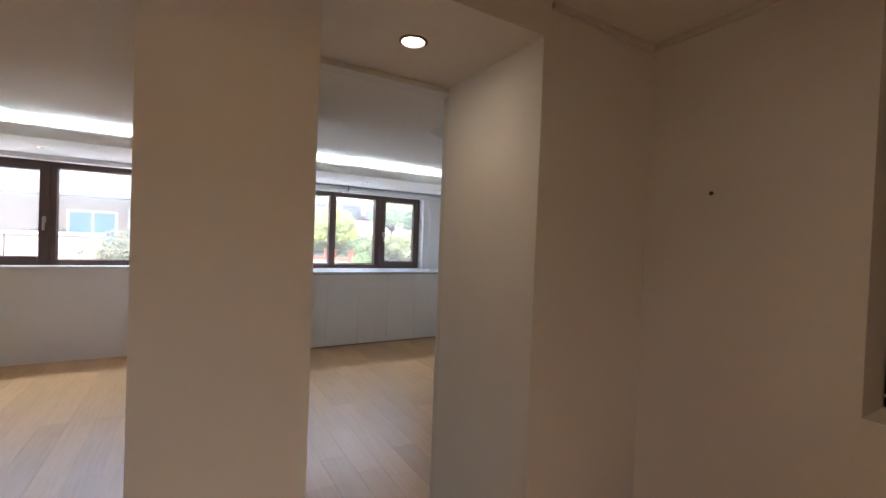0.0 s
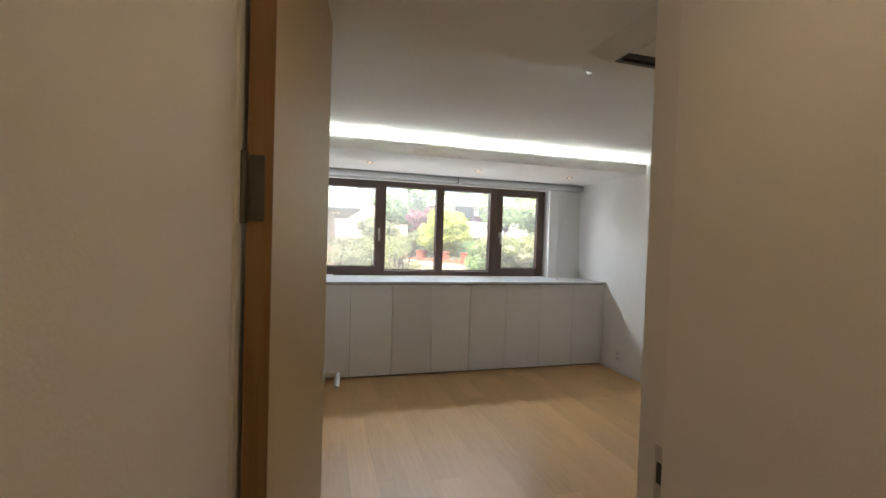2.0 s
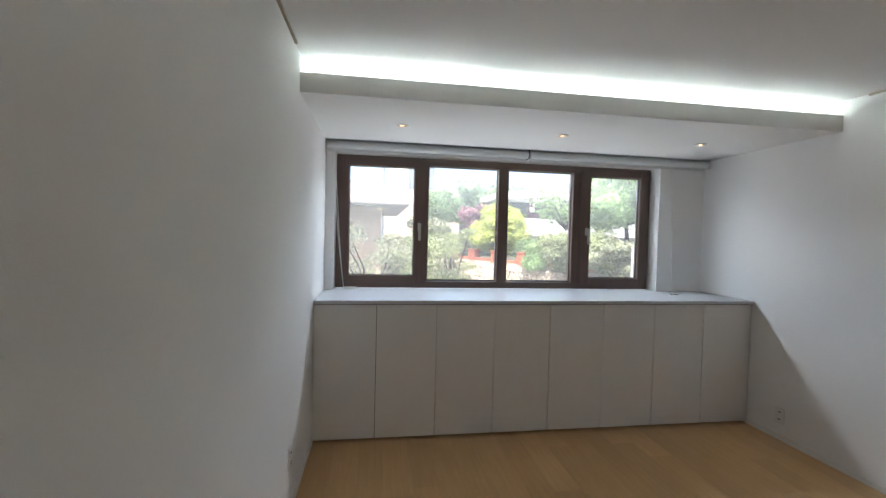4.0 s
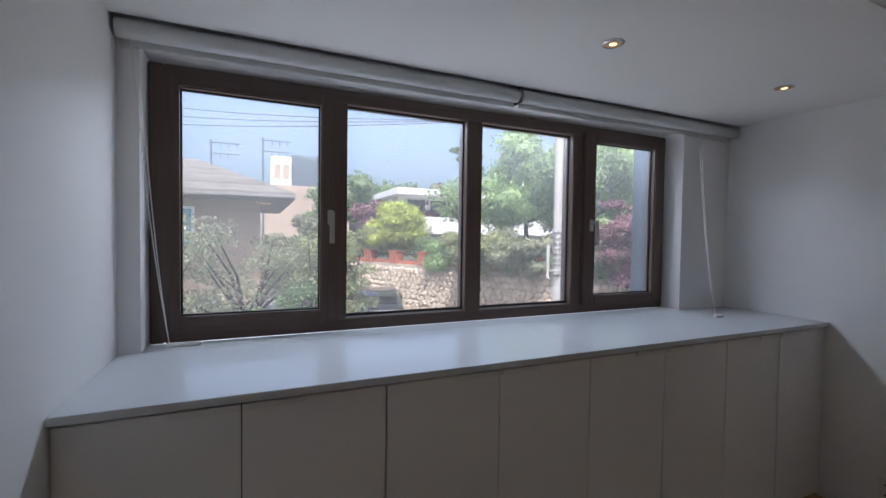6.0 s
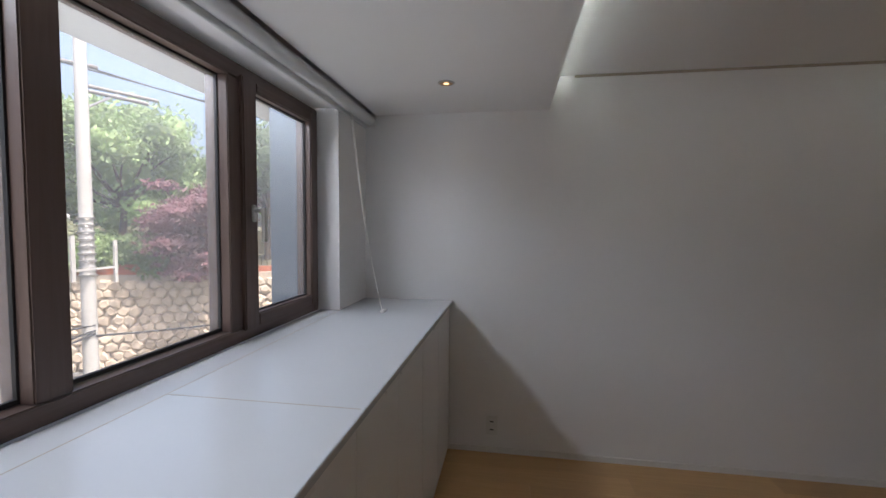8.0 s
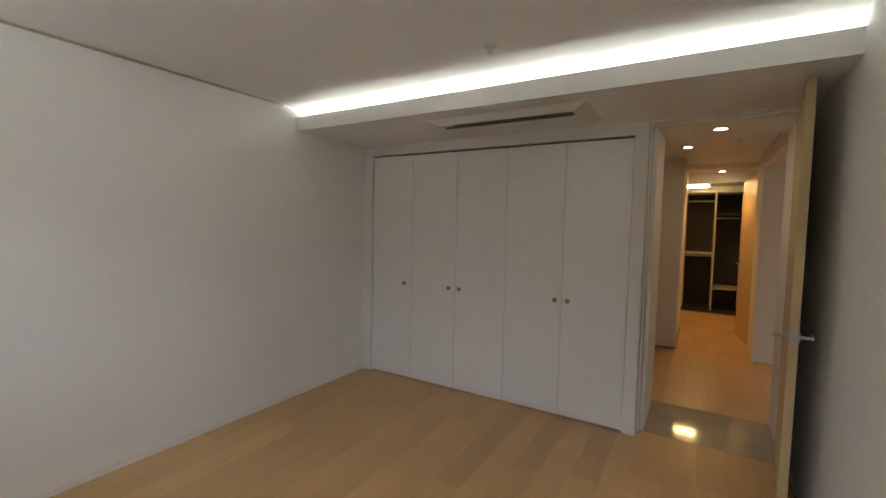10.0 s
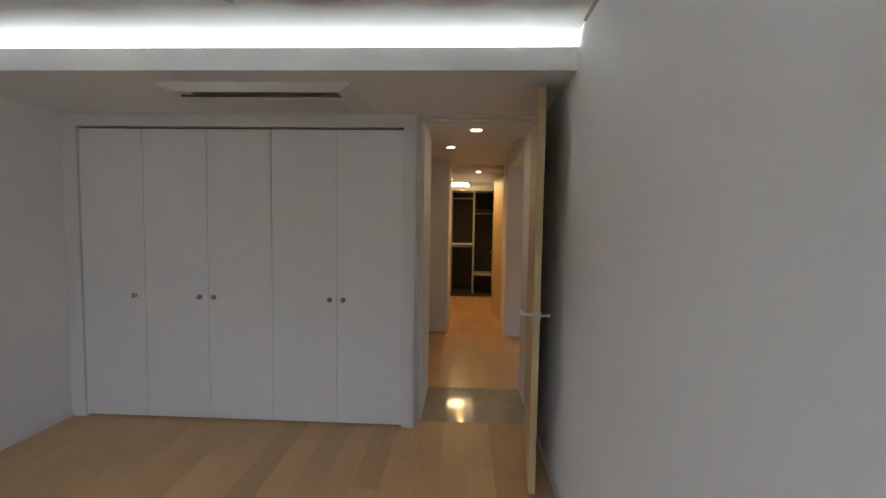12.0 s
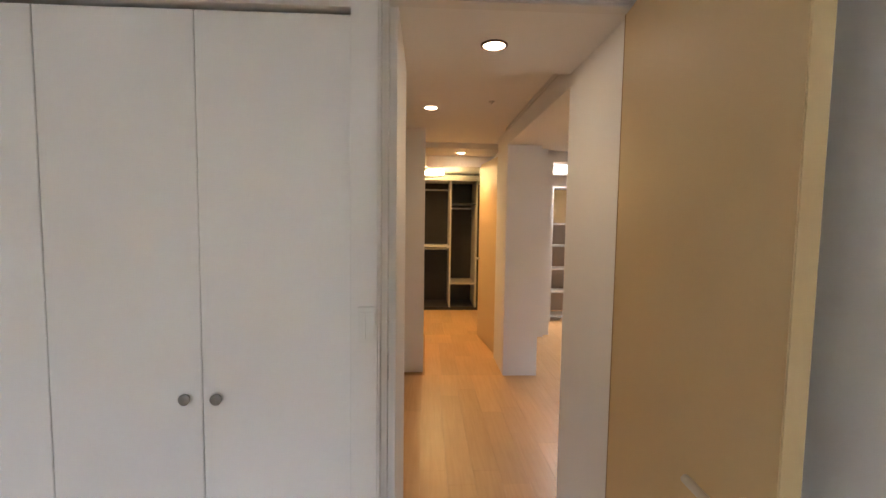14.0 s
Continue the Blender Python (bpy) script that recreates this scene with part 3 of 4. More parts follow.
for s, x in ((1, 0.037), (-1, 0.001)):
    bm = bmesh.new()
    lathe(bm, [(0.027, 0.0), (0.027, s * 0.006), (0.024, s * 0.009), (0.012, s * 0.010)], (x, 0.745, 0.965), n=24, axis="x")
    h = door_part("handle", bm, STEEL, door, "satin steel lever handle on a round rose", smooth=True)
    bm = bmesh.new()
    rod(bm, (x, 0.745, 0.965), (x + s * 0.05, 0.745, 0.965), 0.009)
    rod(bm, (x + s * 0.05, 0.752, 0.965), (x + s * 0.055, 0.635, 0.96), 0.009)
    door_part("lever", bm, STEEL, h, smooth=True)
door_part("latch_plate", boxes((0.006, 0.032, 0.8035, 0.8065, 0.93, 1.0)), STEEL, door, "steel latch plate")
strike = thing("strike_plate", "small steel strike plate in the door jamb", "strike plate", (0.832, -0.1, 0.95))
part("plate", boxes((0.8305, 0.8332, -0.103, -0.077, 0.89, 1.01), bevel=0.0005), STEEL, strike)
part("slot", boxes((0.8298, 0.8310, -0.097, -0.083, 0.93, 0.975)), DARK, strike)

# ---- ceiling cassette, sprinkler, switches and sockets ----
ac = thing("ceiling_air_conditioner", "white one-way ceiling cassette with a dark air slot", "air conditioner", (1.66, 0.4, ZS))
bm = bmesh.new()
outer = [(1.12, 0.16), (2.21, 0.16), (2.21, 0.665), (1.12, 0.665)]
inner = [(1.20, 0.22), (2.13, 0.22), (2.13, 0.63), (1.20, 0.63)]
vo = [bm.verts.new((x, y, ZS - 0.001)) for x, y in outer]
vi = [bm.verts.new((x, y, ZS - 0.042)) for x, y in inner]
for i in range(4):
    j = (i + 1) % 4
    bm.faces.new((vo[i], vo[j], vi[j], vi[i]))
bm.faces.new(vi[::-1])
part("panel", bm, PLASTIC, ac)
# Outlet is not hollow; its inner shade is a dark strip on the panel.
part("slot", boxes((1.21, 2.02, 0.535, 0.615, ZS - 0.0445, ZS - 0.0415)), GAP_SHADE_GREY, ac, "dark strip for the shade inside the air outlet")
part("vane", boxes((1.215, 2.10, 0.572, 0.58, ZS - 0.056, ZS - 0.044), bevel=0.001), DARKSTEEL, ac, "thin dark air vane")
part("grille", boxes((1.22, 2.1, 0.25, 0.49, ZS - 0.046, ZS - 0.041), bevel=0.002), PLASTIC, ac)

sp = thing("sprinkler", "small white ceiling sprinkler head", "sprinkler", (1.485, 1.19, ZC))
bm = bmesh.new()
lathe(bm, [(0.035, 0.0), (0.034, -0.006), (0.016, -0.010), (0.012, -0.03), (0.02, -0.034), (0.004, -0.038)], (1.485, 1.19, ZC))
part("head", bm, STEEL, sp, smooth=True)
sp2 = thing("sprinkler", "small ceiling sprinkler head in the foyer", "sprinkler", (0.25, -1.75, 2.31))
bm = bmesh.new()
lathe(bm, [(0.022, 0.0), (0.02, -0.006), (0.008, -0.010), (0.004, -0.02)], (0.25, -1.75, 2.31))
part("head", bm, STEEL, sp2, smooth=True)


def socket(x, y, z, side, label):
    """A wall plate on the wall at x, facing side."""
    t = thing("wall_socket", label, "socket", (x, y, z))
    a, b = sorted((x, x + side * 0.008))
    part("plate", boxes((a, b, y - 0.036, y + 0.036, z - 0.06, z + 0.06), bevel=0.002), PLASTIC, t, smooth=True)
    for dz in (-0.026, 0.026):
        bm = bmesh.new()
        lathe(bm, [(0.018, 0.0), (0.018, side * 0.0005), (0.016, side * 0.001)], (x + side * 0.008, y, z + dz), n=16, axis="x")
        part("outlet", bm, TRIM, t)
        part("pin_hole", boxes((min(x + side * 0.009, x + side * 0.0102), max(x + side * 0.009, x + side * 0.0102), y - 0.011, y + 0.011, z + dz - 0.004, z + dz + 0.004)), DARK, t)


socket(E_X, 3.217, 0.178, -1, "white double wall socket low on the wall")
socket(0.0, 2.75, 0.30, 1, "white wall socket beside the cabinet")
sw = thing("light_switch", "white two-gang light switch on the closet surround", "switch", (0.888, 0, 1.137))
part("plate", boxes((0.8605, 0.9155, 0, 0.009, 1.08, 1.195), bevel=0.002), PLASTIC, sw, smooth=True)
for dx in (-0.013, 0.013):
    part("rocker", boxes((0.888 + dx - 0.010, 0.888 + dx + 0.010, 0.009, 0.012, 1.095, 1.18), bevel=0.001), PLASTIC, sw)
screw = thing("wall_screw", "small bare screw in the foyer wall", "screw", (1.45, -1.05, 1.65))
bm = bmesh.new()
lathe(bm, [(0.004, 0.004), (0.004, -0.012), (0.008, -0.013), (0.005, -0.016)], (1.45, -1.05, 1.65), n=10, axis="x")
part("shank", bm, DARKSTEEL, screw)

# dark glazed recess in the foyer
nw = thing("window_3", "dark glazed window with pale glazing bars in a foyer recess", "window", (1.55, -1.95, 0.96), kind="structure")
part("pane", boxes((1.655, 1.67, -2.48, -1.50, 0.95, 2.28)), DARKGLASS, nw)
for z in (0.985, 1.13, 1.28, 1.43, 1.58, 1.73, 1.88, 2.03, 2.18):
    part("glazing_bar", boxes((1.64, 1.656, -2.48, -1.50, z, z + 0.008)), TRIM, nw)
for y in (-1.5, -1.72, -1.95, -2.2):
    part("glazing_bar", boxes((1.641, 1.657, y, y + 0.008, 0.95, 2.28)), TRIM, nw)

# ---- dressing room beyond the hallway ----
wd = thing("open_wardrobe", "open charcoal wardrobe with pale dividers and hanging rails", "wardrobe", (0.3, -5.8, 0))
part("back", boxes((-0.75, 1.65, -6.2, -6.18, 0.02, 2.12)), WARDROBE, wd)
part("top_board", boxes((-0.75, 1.65, -6.18, -5.55, 2.10, 2.13)), TRIM, wd)
part("base_board", boxes((-0.75, 1.65, -6.18, -5.55, 0.0, 0.05)), WARDROBE, wd)
for x in (-0.75, -0.13, 0.29, 0.74, 1.2, 1.63):
    part("divider", boxes((x, x + 0.025, -6.18, -5.52, 0.05, 2.10)), CONCRETE, wd, "pale upright divider")
for x0, x1, z in ((0.315, 0.74, 1.02), (0.765, 1.2, 1.02), (-0.105, 0.29, 0.42), (-0.105, 0.29, 1.72)):
    part("shelf", boxes((x0, x1, -6.18, -5.56, z, z + 0.02)), CONCRETE if z < 1.5 else WARDROBE, wd)
for x0, x1, z in ((0.315, 0.74, 1.96), (0.315, 0.74, 0.98), (-0.105, 0.29, 1.66)):
    bm = bmesh.new()
    rod(bm, (x0, -5.8, z), (x1, -5.8, z), 0.012)
    part("hanging_rail", bm, STEEL, wd, smooth=True)
tl = thing("tube_light", "amber linear wall light above the wardrobe", "lamp", (0.6, -5.6, 2.2))
part("base", boxes((0.42, 1.0, -5.6, -5.54, 2.235, 2.30)), PLASTIC, tl)
part("diffuser", boxes((0.42, 1.0, -5.6, -5.53, 2.185, 2.235), bevel=0.01), TUBE, tl)
# Added spot without a fitting, strengthens the tube's light in the room.
spot(0.5, -4.9, 2.25, 4, AMBER, 150)
d2 = thing("door_2", "honey-toned hallway door standing open along the wall", "door", (-0.08, -3.2, 0), kind="structure")
d2.rotation_euler = (0, 0, radians(7))
bpy.context.view_layer.update()
door_part("leaf", boxes((-0.02, 0.018, -0.80, 0.0, 0.012, 2.15), bevel=0.002), DOOR_AND_LIT_SHELF, d2)
bm = bmesh.new()
rod(bm, (0.018, -0.73, 1.0), (0.06, -0.73, 1.0), 0.009)
rod(bm, (0.06, -0.735, 1.0), (0.062, -0.62, 1.0), 0.009)
door_part("handle", bm, STEEL, d2, "steel lever handle")
for z in (0.3, 1.1, 1.85):
    door_part("hinge", boxes((0.018, 0.024, -0.03, 0.004, z - 0.05, z + 0.05)), DARKSTEEL, d2)

# ---- living room shelf seen through the opening ----
bc = thing("bookcase", "tall white bookcase with brown-backed empty shelves", "bookcase", (-1.5, -4.9, 0))
part("back", boxes((-2.0, -1.12, -5.12, -5.1, 0.1, 1.95)), RENDER_BEIGE, bc)
for x in (-2.0, -1.14):
    part("side", boxes((x, x + 0.03, -5.1, -4.78, 0, 1.97)), TRIM, bc)
for z in (0.06, 0.42, 0.76, 1.1, 1.42, 1.95):
    part("shelf", boxes((-1.97, -1.14, -5.1, -4.79, z, z + 0.022)), TRIM, bc)
# Cream colour makes the top shelf look lit; no lamp is there.
part("lit_back", boxes((-1.97, -1.14, -5.098, -5.09, 1.45, 1.94)), DOOR_AND_LIT_SHELF, bc, "back of the top shelf, its light put into a cream colour")
# Added glowing panel; it replaces the light of the ceiling coves.
cove_glow = thing("living_cove_glow", "long glowing panel added for the light of the living room coves", "ceiling lamp", (-2.5, -4.7, 2.36))
part("frame", boxes((-4.5, -1.0, -4.95, -4.5, 2.335, 2.36)), TRIM, cove_glow)
part("diffuser", boxes((-4.45, -1.05, -4.9, -4.55, 2.328, 2.336)), COVE_GLOW, cove_glow)

# ---- outdoors ----
ZR = -2.1
ground = structure("ground", boxes((-400, 400, 4.4, 800, ZR - 0.5, ZR - 0.02), (-400, 400, -400, 4.4, ZR - 0.5, ZR - 0.02)), EARTH, "bare garden ground running to the horizon", "ground")
structure("road", boxes((-30, 30, 11.5, 60, ZR - 0.03, ZR)), ASPHALT, "sunlit pale asphalt lane", "road")
# stone retaining wall from A to B; the terrace lies behind it
A, B = Vector((3.6, 25.0, 0)), Vector((12.6, 6.3, 0))
TAN = (B - A).normalized()
NOR = Vector((TAN.y, -TAN.x, 0))
if NOR.x > 0:
    NOR = -NOR
WL, WZ = (B - A).length, 0.22
turn = math.atan2(TAN.y, TAN.x)
rw = thing("retaining_wall", "sunlit retaining wall of rough diamond-set stones", "wall", A, kind="structure")


def on_wall(u, out, z):
    return A + TAN * u + NOR * out + Vector((0, 0, z))


def wall_slab(u0, u1, o0, o1, z0, z1):
    bm = bmesh.new()
    q = [on_wall(u, o, z) for z in (z0, z1) for o in (o0, o1) for u in (u0, u1)]
    v = [bm.verts.new(p) for p in q]
    for f in ((0, 2, 3, 1), (4, 5, 7, 6), (0, 1, 5, 4), (2, 6, 7, 3), (0, 4, 6, 2), (1, 3, 7, 5)):
        bm.faces.new([v[i] for i in f])
    bmesh.ops.recalc_face_normals(bm, faces=bm.faces[:])
    return bm


part("backing", wall_slab(0, WL, -0.5, -0.04, ZR - 0.1, WZ), MORTAR_GAP_SHADE, rw)
structure("terrace", wall_slab(-25, 30, -60, -0.5, ZR, WZ - 0.05), EARTH, "planted garden terrace above the wall", "ground")
structure("terrace_upper", wall_slab(-25, 30, -60, -9, 0, 1.2), EARTH, "upper garden terrace", "ground")
rng = random.Random(4)


def stone_mesh(seed):
    r = random.Random(seed)
    bm = bmesh.new()
    rim = [(0.155 * (1 + r.uniform(-.22, .14)) * math.cos(a), 0.14 * (1 + r.uniform(-.22, .14)) * math.sin(a)) for a in [math.pi / 6 + i * math.pi / 3 + r.uniform(-.24, .24) for i in range(6)]]
    back = [bm.verts.new((x, -0.06, z)) for x, z in rim]
    front = [bm.verts.new((x * 0.93, 0.02, z * 0.93)) for x, z in rim]
    face = [bm.verts.new((x * 0.6, 0.05 + r.uniform(-.012, .015), z * 0.6)) for x, z in rim]
    for i in range(6):
        j = (i + 1) % 6
        bm.faces.new((back[i], back[j], front[j], front[i]))
        bm.faces.new((front[i], front[j], face[j], face[i]))
    bm.faces.new(face)
    bmesh.ops.recalc_face_normals(bm, faces=bm.faces[:])
    return mesh_of("stone", bm, STONE)


variants = [stone_mesh(s) for s in range(14)]
yaw_wall = math.atan2(-NOR.x, NOR.y)
spots, rest = [], []
row, z = 0, ZR + 0.12
while z < WZ - 0.05:
    u = 0.15 + (0.135 if row % 2 else 0)
    while u < WL:
        (spots if 5.0 < u < 12.5 else rest).append((u, z))
        u += 0.27
    z += 0.215
    row += 1
near = spots[:300]
rest += spots[300:]


def stone_pose(u, z):
    p = on_wall(u + rng.uniform(-.03, .03), 0, z + rng.uniform(-.025, .025))
    return Matrix.Translation(p) @ Matrix.Rotation(yaw_wall, 4, "Z") @ Matrix.Rotation(rng.uniform(-.5, .5), 4, "Y") @ Matrix.Scale(rng.uniform(.98, 1.16), 4)


verts, faces = [], []
for u, z in rest:
    m, me, off = stone_pose(u, z), rng.choice(variants), len(verts)
    verts += [tuple(m @ v.co) for v in me.vertices]
    faces += [[off + i for i in p.vertices] for p in me.polygons]
me = bpy.data.meshes.new("stones")
me.from_pydata(verts, [], faces)
me.materials.append(STONE)
so = new("stones", me)
so.parent, so.matrix_parent_inverse = rw, Matrix.Translation(-A)
so["kind"] = "stuff"

# red brick posts with a low parapet on top of the wall
for i in range(9):
    u = 1.6 + i * 1.75
    bp = thing("brick_post", "square red brick fence post on the stone wall", "post", on_wall(u, -0.2, WZ), group="brick posts along the wall")
    for k in range(6):
        part("course", wall_slab(u, u + 0.48, -0.42 + 0.004 * (k % 2), -0.02 - 0.004 * (k % 2), WZ + k * 0.085, WZ + k * 0.085 + 0.082), REDBRICK, bp)
    part("cap", wall_slab(u - 0.03, u + 0.51, -0.45, 0.01, WZ + 0.51, WZ + 0.56), REDBRICK, bp)
    fe = thing("iron_fence", "low dark iron fence between brick posts", "fence", on_wall(u + 0.5, -0.2, WZ), group="fence bays along the wall")
    part("kerb", wall_slab(u + 0.48, u + 1.75, -0.32, -0.1, WZ, WZ + 0.14), REDBRICK, fe)
    part("rail", wall_slab(u + 0.48, u + 1.75, -0.23, -0.2, WZ + 0.40, WZ + 0.43), WIRE, fe)
    for k in range(8):
        part("bar", wall_slab(u + 0.56 + k * 0.145, u + 0.575 + k * 0.145, -0.225, -0.21, WZ + 0.14, WZ + 0.42), WIRE, fe)


# ---- plants ----
def crown_mesh(clumps, leaf, count, mat, seed, flat=1.0, core=True):
    """Leaves scattered over many clumps, each clump a lumpy ellipsoid (centre, radii)."""
    r = np.random.default_rng(seed)
    areas = np.array([c[1][0] * c[1][1] + c[1][0] * c[1][2] for c in clumps])
    pick = r.choice(len(clumps), size=count, p=areas / areas.sum())
    cen = np.array([c[0] for c in clumps])[pick]
    rad = np.array([c[1] for c in clumps])[pick]
    d = r.normal(size=(count, 3))
    d /= np.linalg.norm(d, axis=1)[:, None]
    lump = 1 + 0.18 * np.sin(d[:, :1] * 7 + pick[:, None]) * np.sin(d[:, 1:2] * 6 + pick[:, None] * 2) + 0.12 * np.sin(d[:, 2:3] * 11 + pick[:, None])
    p = cen + rad * d * lump * r.uniform(0.72, 1.06, size=(count, 1))
    a = r.normal(size=(count, 3)) * np.array([1, 1, flat])
    a /= np.linalg.norm(a, axis=1)[:, None]
    b = np.cross(a, d + r.normal(size=(count, 3)) * 0.6)
    b /= np.linalg.norm(b, axis=1)[:, None] + 1e-9
    s = leaf * r.uniform(0.6, 1.3, size=(count, 1))
    v = np.stack([p - a * s, p + b * s * 0.45, p + a * s, p - b * s * 0.45], axis=1).reshape(-1, 3)
    f = np.arange(count * 4).reshape(-1, 4)
    me = bpy.data.meshes.new("crown")
    vs, fs = v.tolist(), f.tolist()
    if core:
        for (c, q), k in zip(clumps, range(len(clumps))):
            bm = bmesh.new()
            bmesh.ops.create_icosphere(bm, subdivisions=2, radius=1.0)
            off = len(vs)
            for vt in bm.verts:
                n = 0.62 + 0.16 * noise.noise(vt.co * 2.2 + Vector((k, seed, 0)))
                vs.append((c[0] + q[0] * vt.co.x * n, c[1] + q[1] * vt.co.y * n, c[2] + q[2] * vt.co.z * n))
            bm.verts.index_update()
            fs += [[off + vt.index for vt in fc.verts] for fc in bm.faces]
            bm.free()
    me.from_pydata(vs, [], fs)
    me.materials.append(mat)
    return me


def tree(label, category, base, clumps, leaf, count, mat, seed, trunk=0.12, lean=0.0, name="tree", core=True):
    t = thing(name, label, category, base)
    base = Vector(base)
    me = crown_mesh(clumps, leaf, count, mat, seed, core=core)
    c = new("crown", me)
    c.parent, c.matrix_parent_inverse = t, Matrix.Translation(-base)
    if trunk:
        r = random.Random(seed)
        mid = Vector((sum(q[0][0] for q in clumps), sum(q[0][1] for q in clumps), sum(q[0][2] for q in clumps))) / len(clumps)
        bm = bmesh.new()
        fork = base.lerp(mid, 0.55) + Vector((r.uniform(-1, 1), r.uniform(-1, 1), 0)) * lean
        k1 = base.lerp(fork, 0.5) + Vector((r.uniform(-1, 1), r.uniform(-1, 1), 0)) * (0.04 + lean * 0.6)
        rod(bm, base, k1, trunk, trunk * 0.85, 9)
        rod(bm, k1, fork, trunk * 0.85, trunk * 0.65, 9)
        for q in clumps:
            p = Vector(q[0])
            h = fork.lerp(p, 0.5) + Vector((r.uniform(-.15, .15), r.uniform(-.15, .15), r.uniform(-.1, .2)))
            rod(bm, fork, h, trunk * 0.5, trunk * 0.3, 7)
            rod(bm, h, p, trunk * 0.3, trunk * 0.1, 6)
        part("trunk", bm, BARK, t, smooth=True)
    return t


def ball_clumps(c, rad, n, seed, spread=0.62, size=0.5, squash=1.0):
    r = random.Random(seed)
    out = [(c, (rad * 0.62, rad * 0.62, rad * 0.6 * squash))]
    for i in range(n):
        d = Vector((r.gauss(0, 1), r.gauss(0, 1), r.gauss(0, 1))).normalized() * rad * spread
        s = rad * size * r.uniform(0.7, 1.15)
        out.append(((c[0] + d.x, c[1] + d.y, c[2] + d.z * squash), (s, s, s * 0.75)))
    return out


def cloud_clumps(c, w, h, n, seed):
    """Flat pads, as on a clipped pine."""
    r = random.Random(seed)
    out = []
    for i in range(n):
        s = w * r.uniform(0.22, 0.4)
        out.append(((c[0] + r.uniform(-w, w) * 0.6, c[1] + r.uniform(-w, w) * 0.5, c[2] + h * (i / max(1, n - 1) - 0.5) + r.uniform(-.08, .08)), (s, s, s * 0.38)))
    return out


def polar(eye, azimuth, dist, z):
    a = radians(azimuth)
    return (eye[0] + dist * math.sin(a), eye[1] + dist * math.cos(a), z)


EYE = (0.53, 2.85)
tree("clipped dome-shaped yellow-green tree on the terrace", "tree", polar(EYE, 17.6, 19.6, WZ), ball_clumps(polar(EYE, 17.6, 19.6, 1.78), 1.62, 40, 1, 0.68, 0.32, 0.95), 0.075, 15000, LEAF_YELLOW, 1, 0.13)
tree("slim green tree with several bare stems", "tree", polar(EYE, 27.5, 19.5, WZ), ball_clumps(polar(EYE, 27.0, 19.5, 3.5), 1.6, 16, 2, 0.85, 0.32, 0.8), 0.075, 3200, LEAF_FRESH, 2, 0.08, 0.2, core=False)
tree("tall leafy green tree behind the utility pole", "tree", polar(EYE, 36, 18, WZ), ball_clumps(polar(EYE, 36, 18, 3.7), 2.3, 26, 3, 0.78, 0.36, 1.1), 0.085, 11000, LEAF_FRESH, 3, 0.13)
tree("tall leafy green tree behind the utility pole", "tree", polar(EYE, 43.5, 15, WZ), ball_clumps(polar(EYE, 43.5, 15.5, 3.2), 2.0, 26, 13, 0.78, 0.36, 1.1), 0.08, 10000, LEAF_FRESH, 13, 0.12)
tree("spreading maroon maple overhanging the wall", "tree", polar(EYE, 51.5, 13.4, 0.0), cloud_clumps(polar(EYE, 51.5, 12.9, 1.4), 1.9, 2.2, 22, 4) + ball_clumps(polar(EYE, 51.5, 13.0, 1.35), 1.4, 10, 44), 0.06, 10000, LEAF_RED, 4, 0.1)
tree("rounded green tree beyond the maple", "tree", polar(EYE, 58, 17, WZ), ball_clumps(polar(EYE, 58, 17, 3.3), 1.9, 14, 5), 0.09, 4500, LEAF_GREEN, 5, 0.13)
tree("dark layered pine on the skyline", "tree", polar(EYE, 27.4, 34, 1.2), cloud_clumps(polar(EYE, 27.4, 34, 7.6), 1.7, 2.0, 14, 6), 0.14, 3400, LEAF_GREEN, 6, 0.2)
for k, (azi, dist, z, w, mat, lab) in enumerate(((22.5, 17.2, 0.75, 0.85, LEAF_GREEN, "low rounded clipped green shrub"), (24.5, 15.3, 0.6, 0.9, LEAF_FRESH, "bright green clipped shrub hanging over the wall"),
        (27.5, 14.6, 0.85, 1.2, LEAF_OLIVE, "olive green cloud-pruned pine shrub"), (31.5, 13.6, 0.85, 1.3, LEAF_OLIVE, "olive green cloud-pruned pine shrub"), (36, 13.0, 0.8, 1.2, LEAF_PINE, "olive green cloud-pruned pine shrub"),
        (41.5, 12.9, 0.75, 0.9, LEAF_FRESH, "bright green clipped shrub hanging over the wall"), (45.5, 12.2, 0.7, 0.8, LEAF_GREEN, "low rounded clipped green shrub"), (12.5, 20.5, 0.8, 1.2, LEAF_OLIVE, "olive green cloud-pruned pine shrub"))):
    c = polar(EYE, azi, dist + 1.3, z)
    cl = ball_clumps(c, w * 1.15, 26, 20 + k, 0.85, 0.3, 0.5) if mat in (LEAF_OLIVE, LEAF_PINE) else ball_clumps(c, w * 1.15, 18, 20 + k, 0.62, 0.4, 0.62)
    tree(lab, "shrub", (c[0], c[1], WZ - 0.05), cl, 0.055, 9000, mat, 30 + k, 0.07, name="shrub")
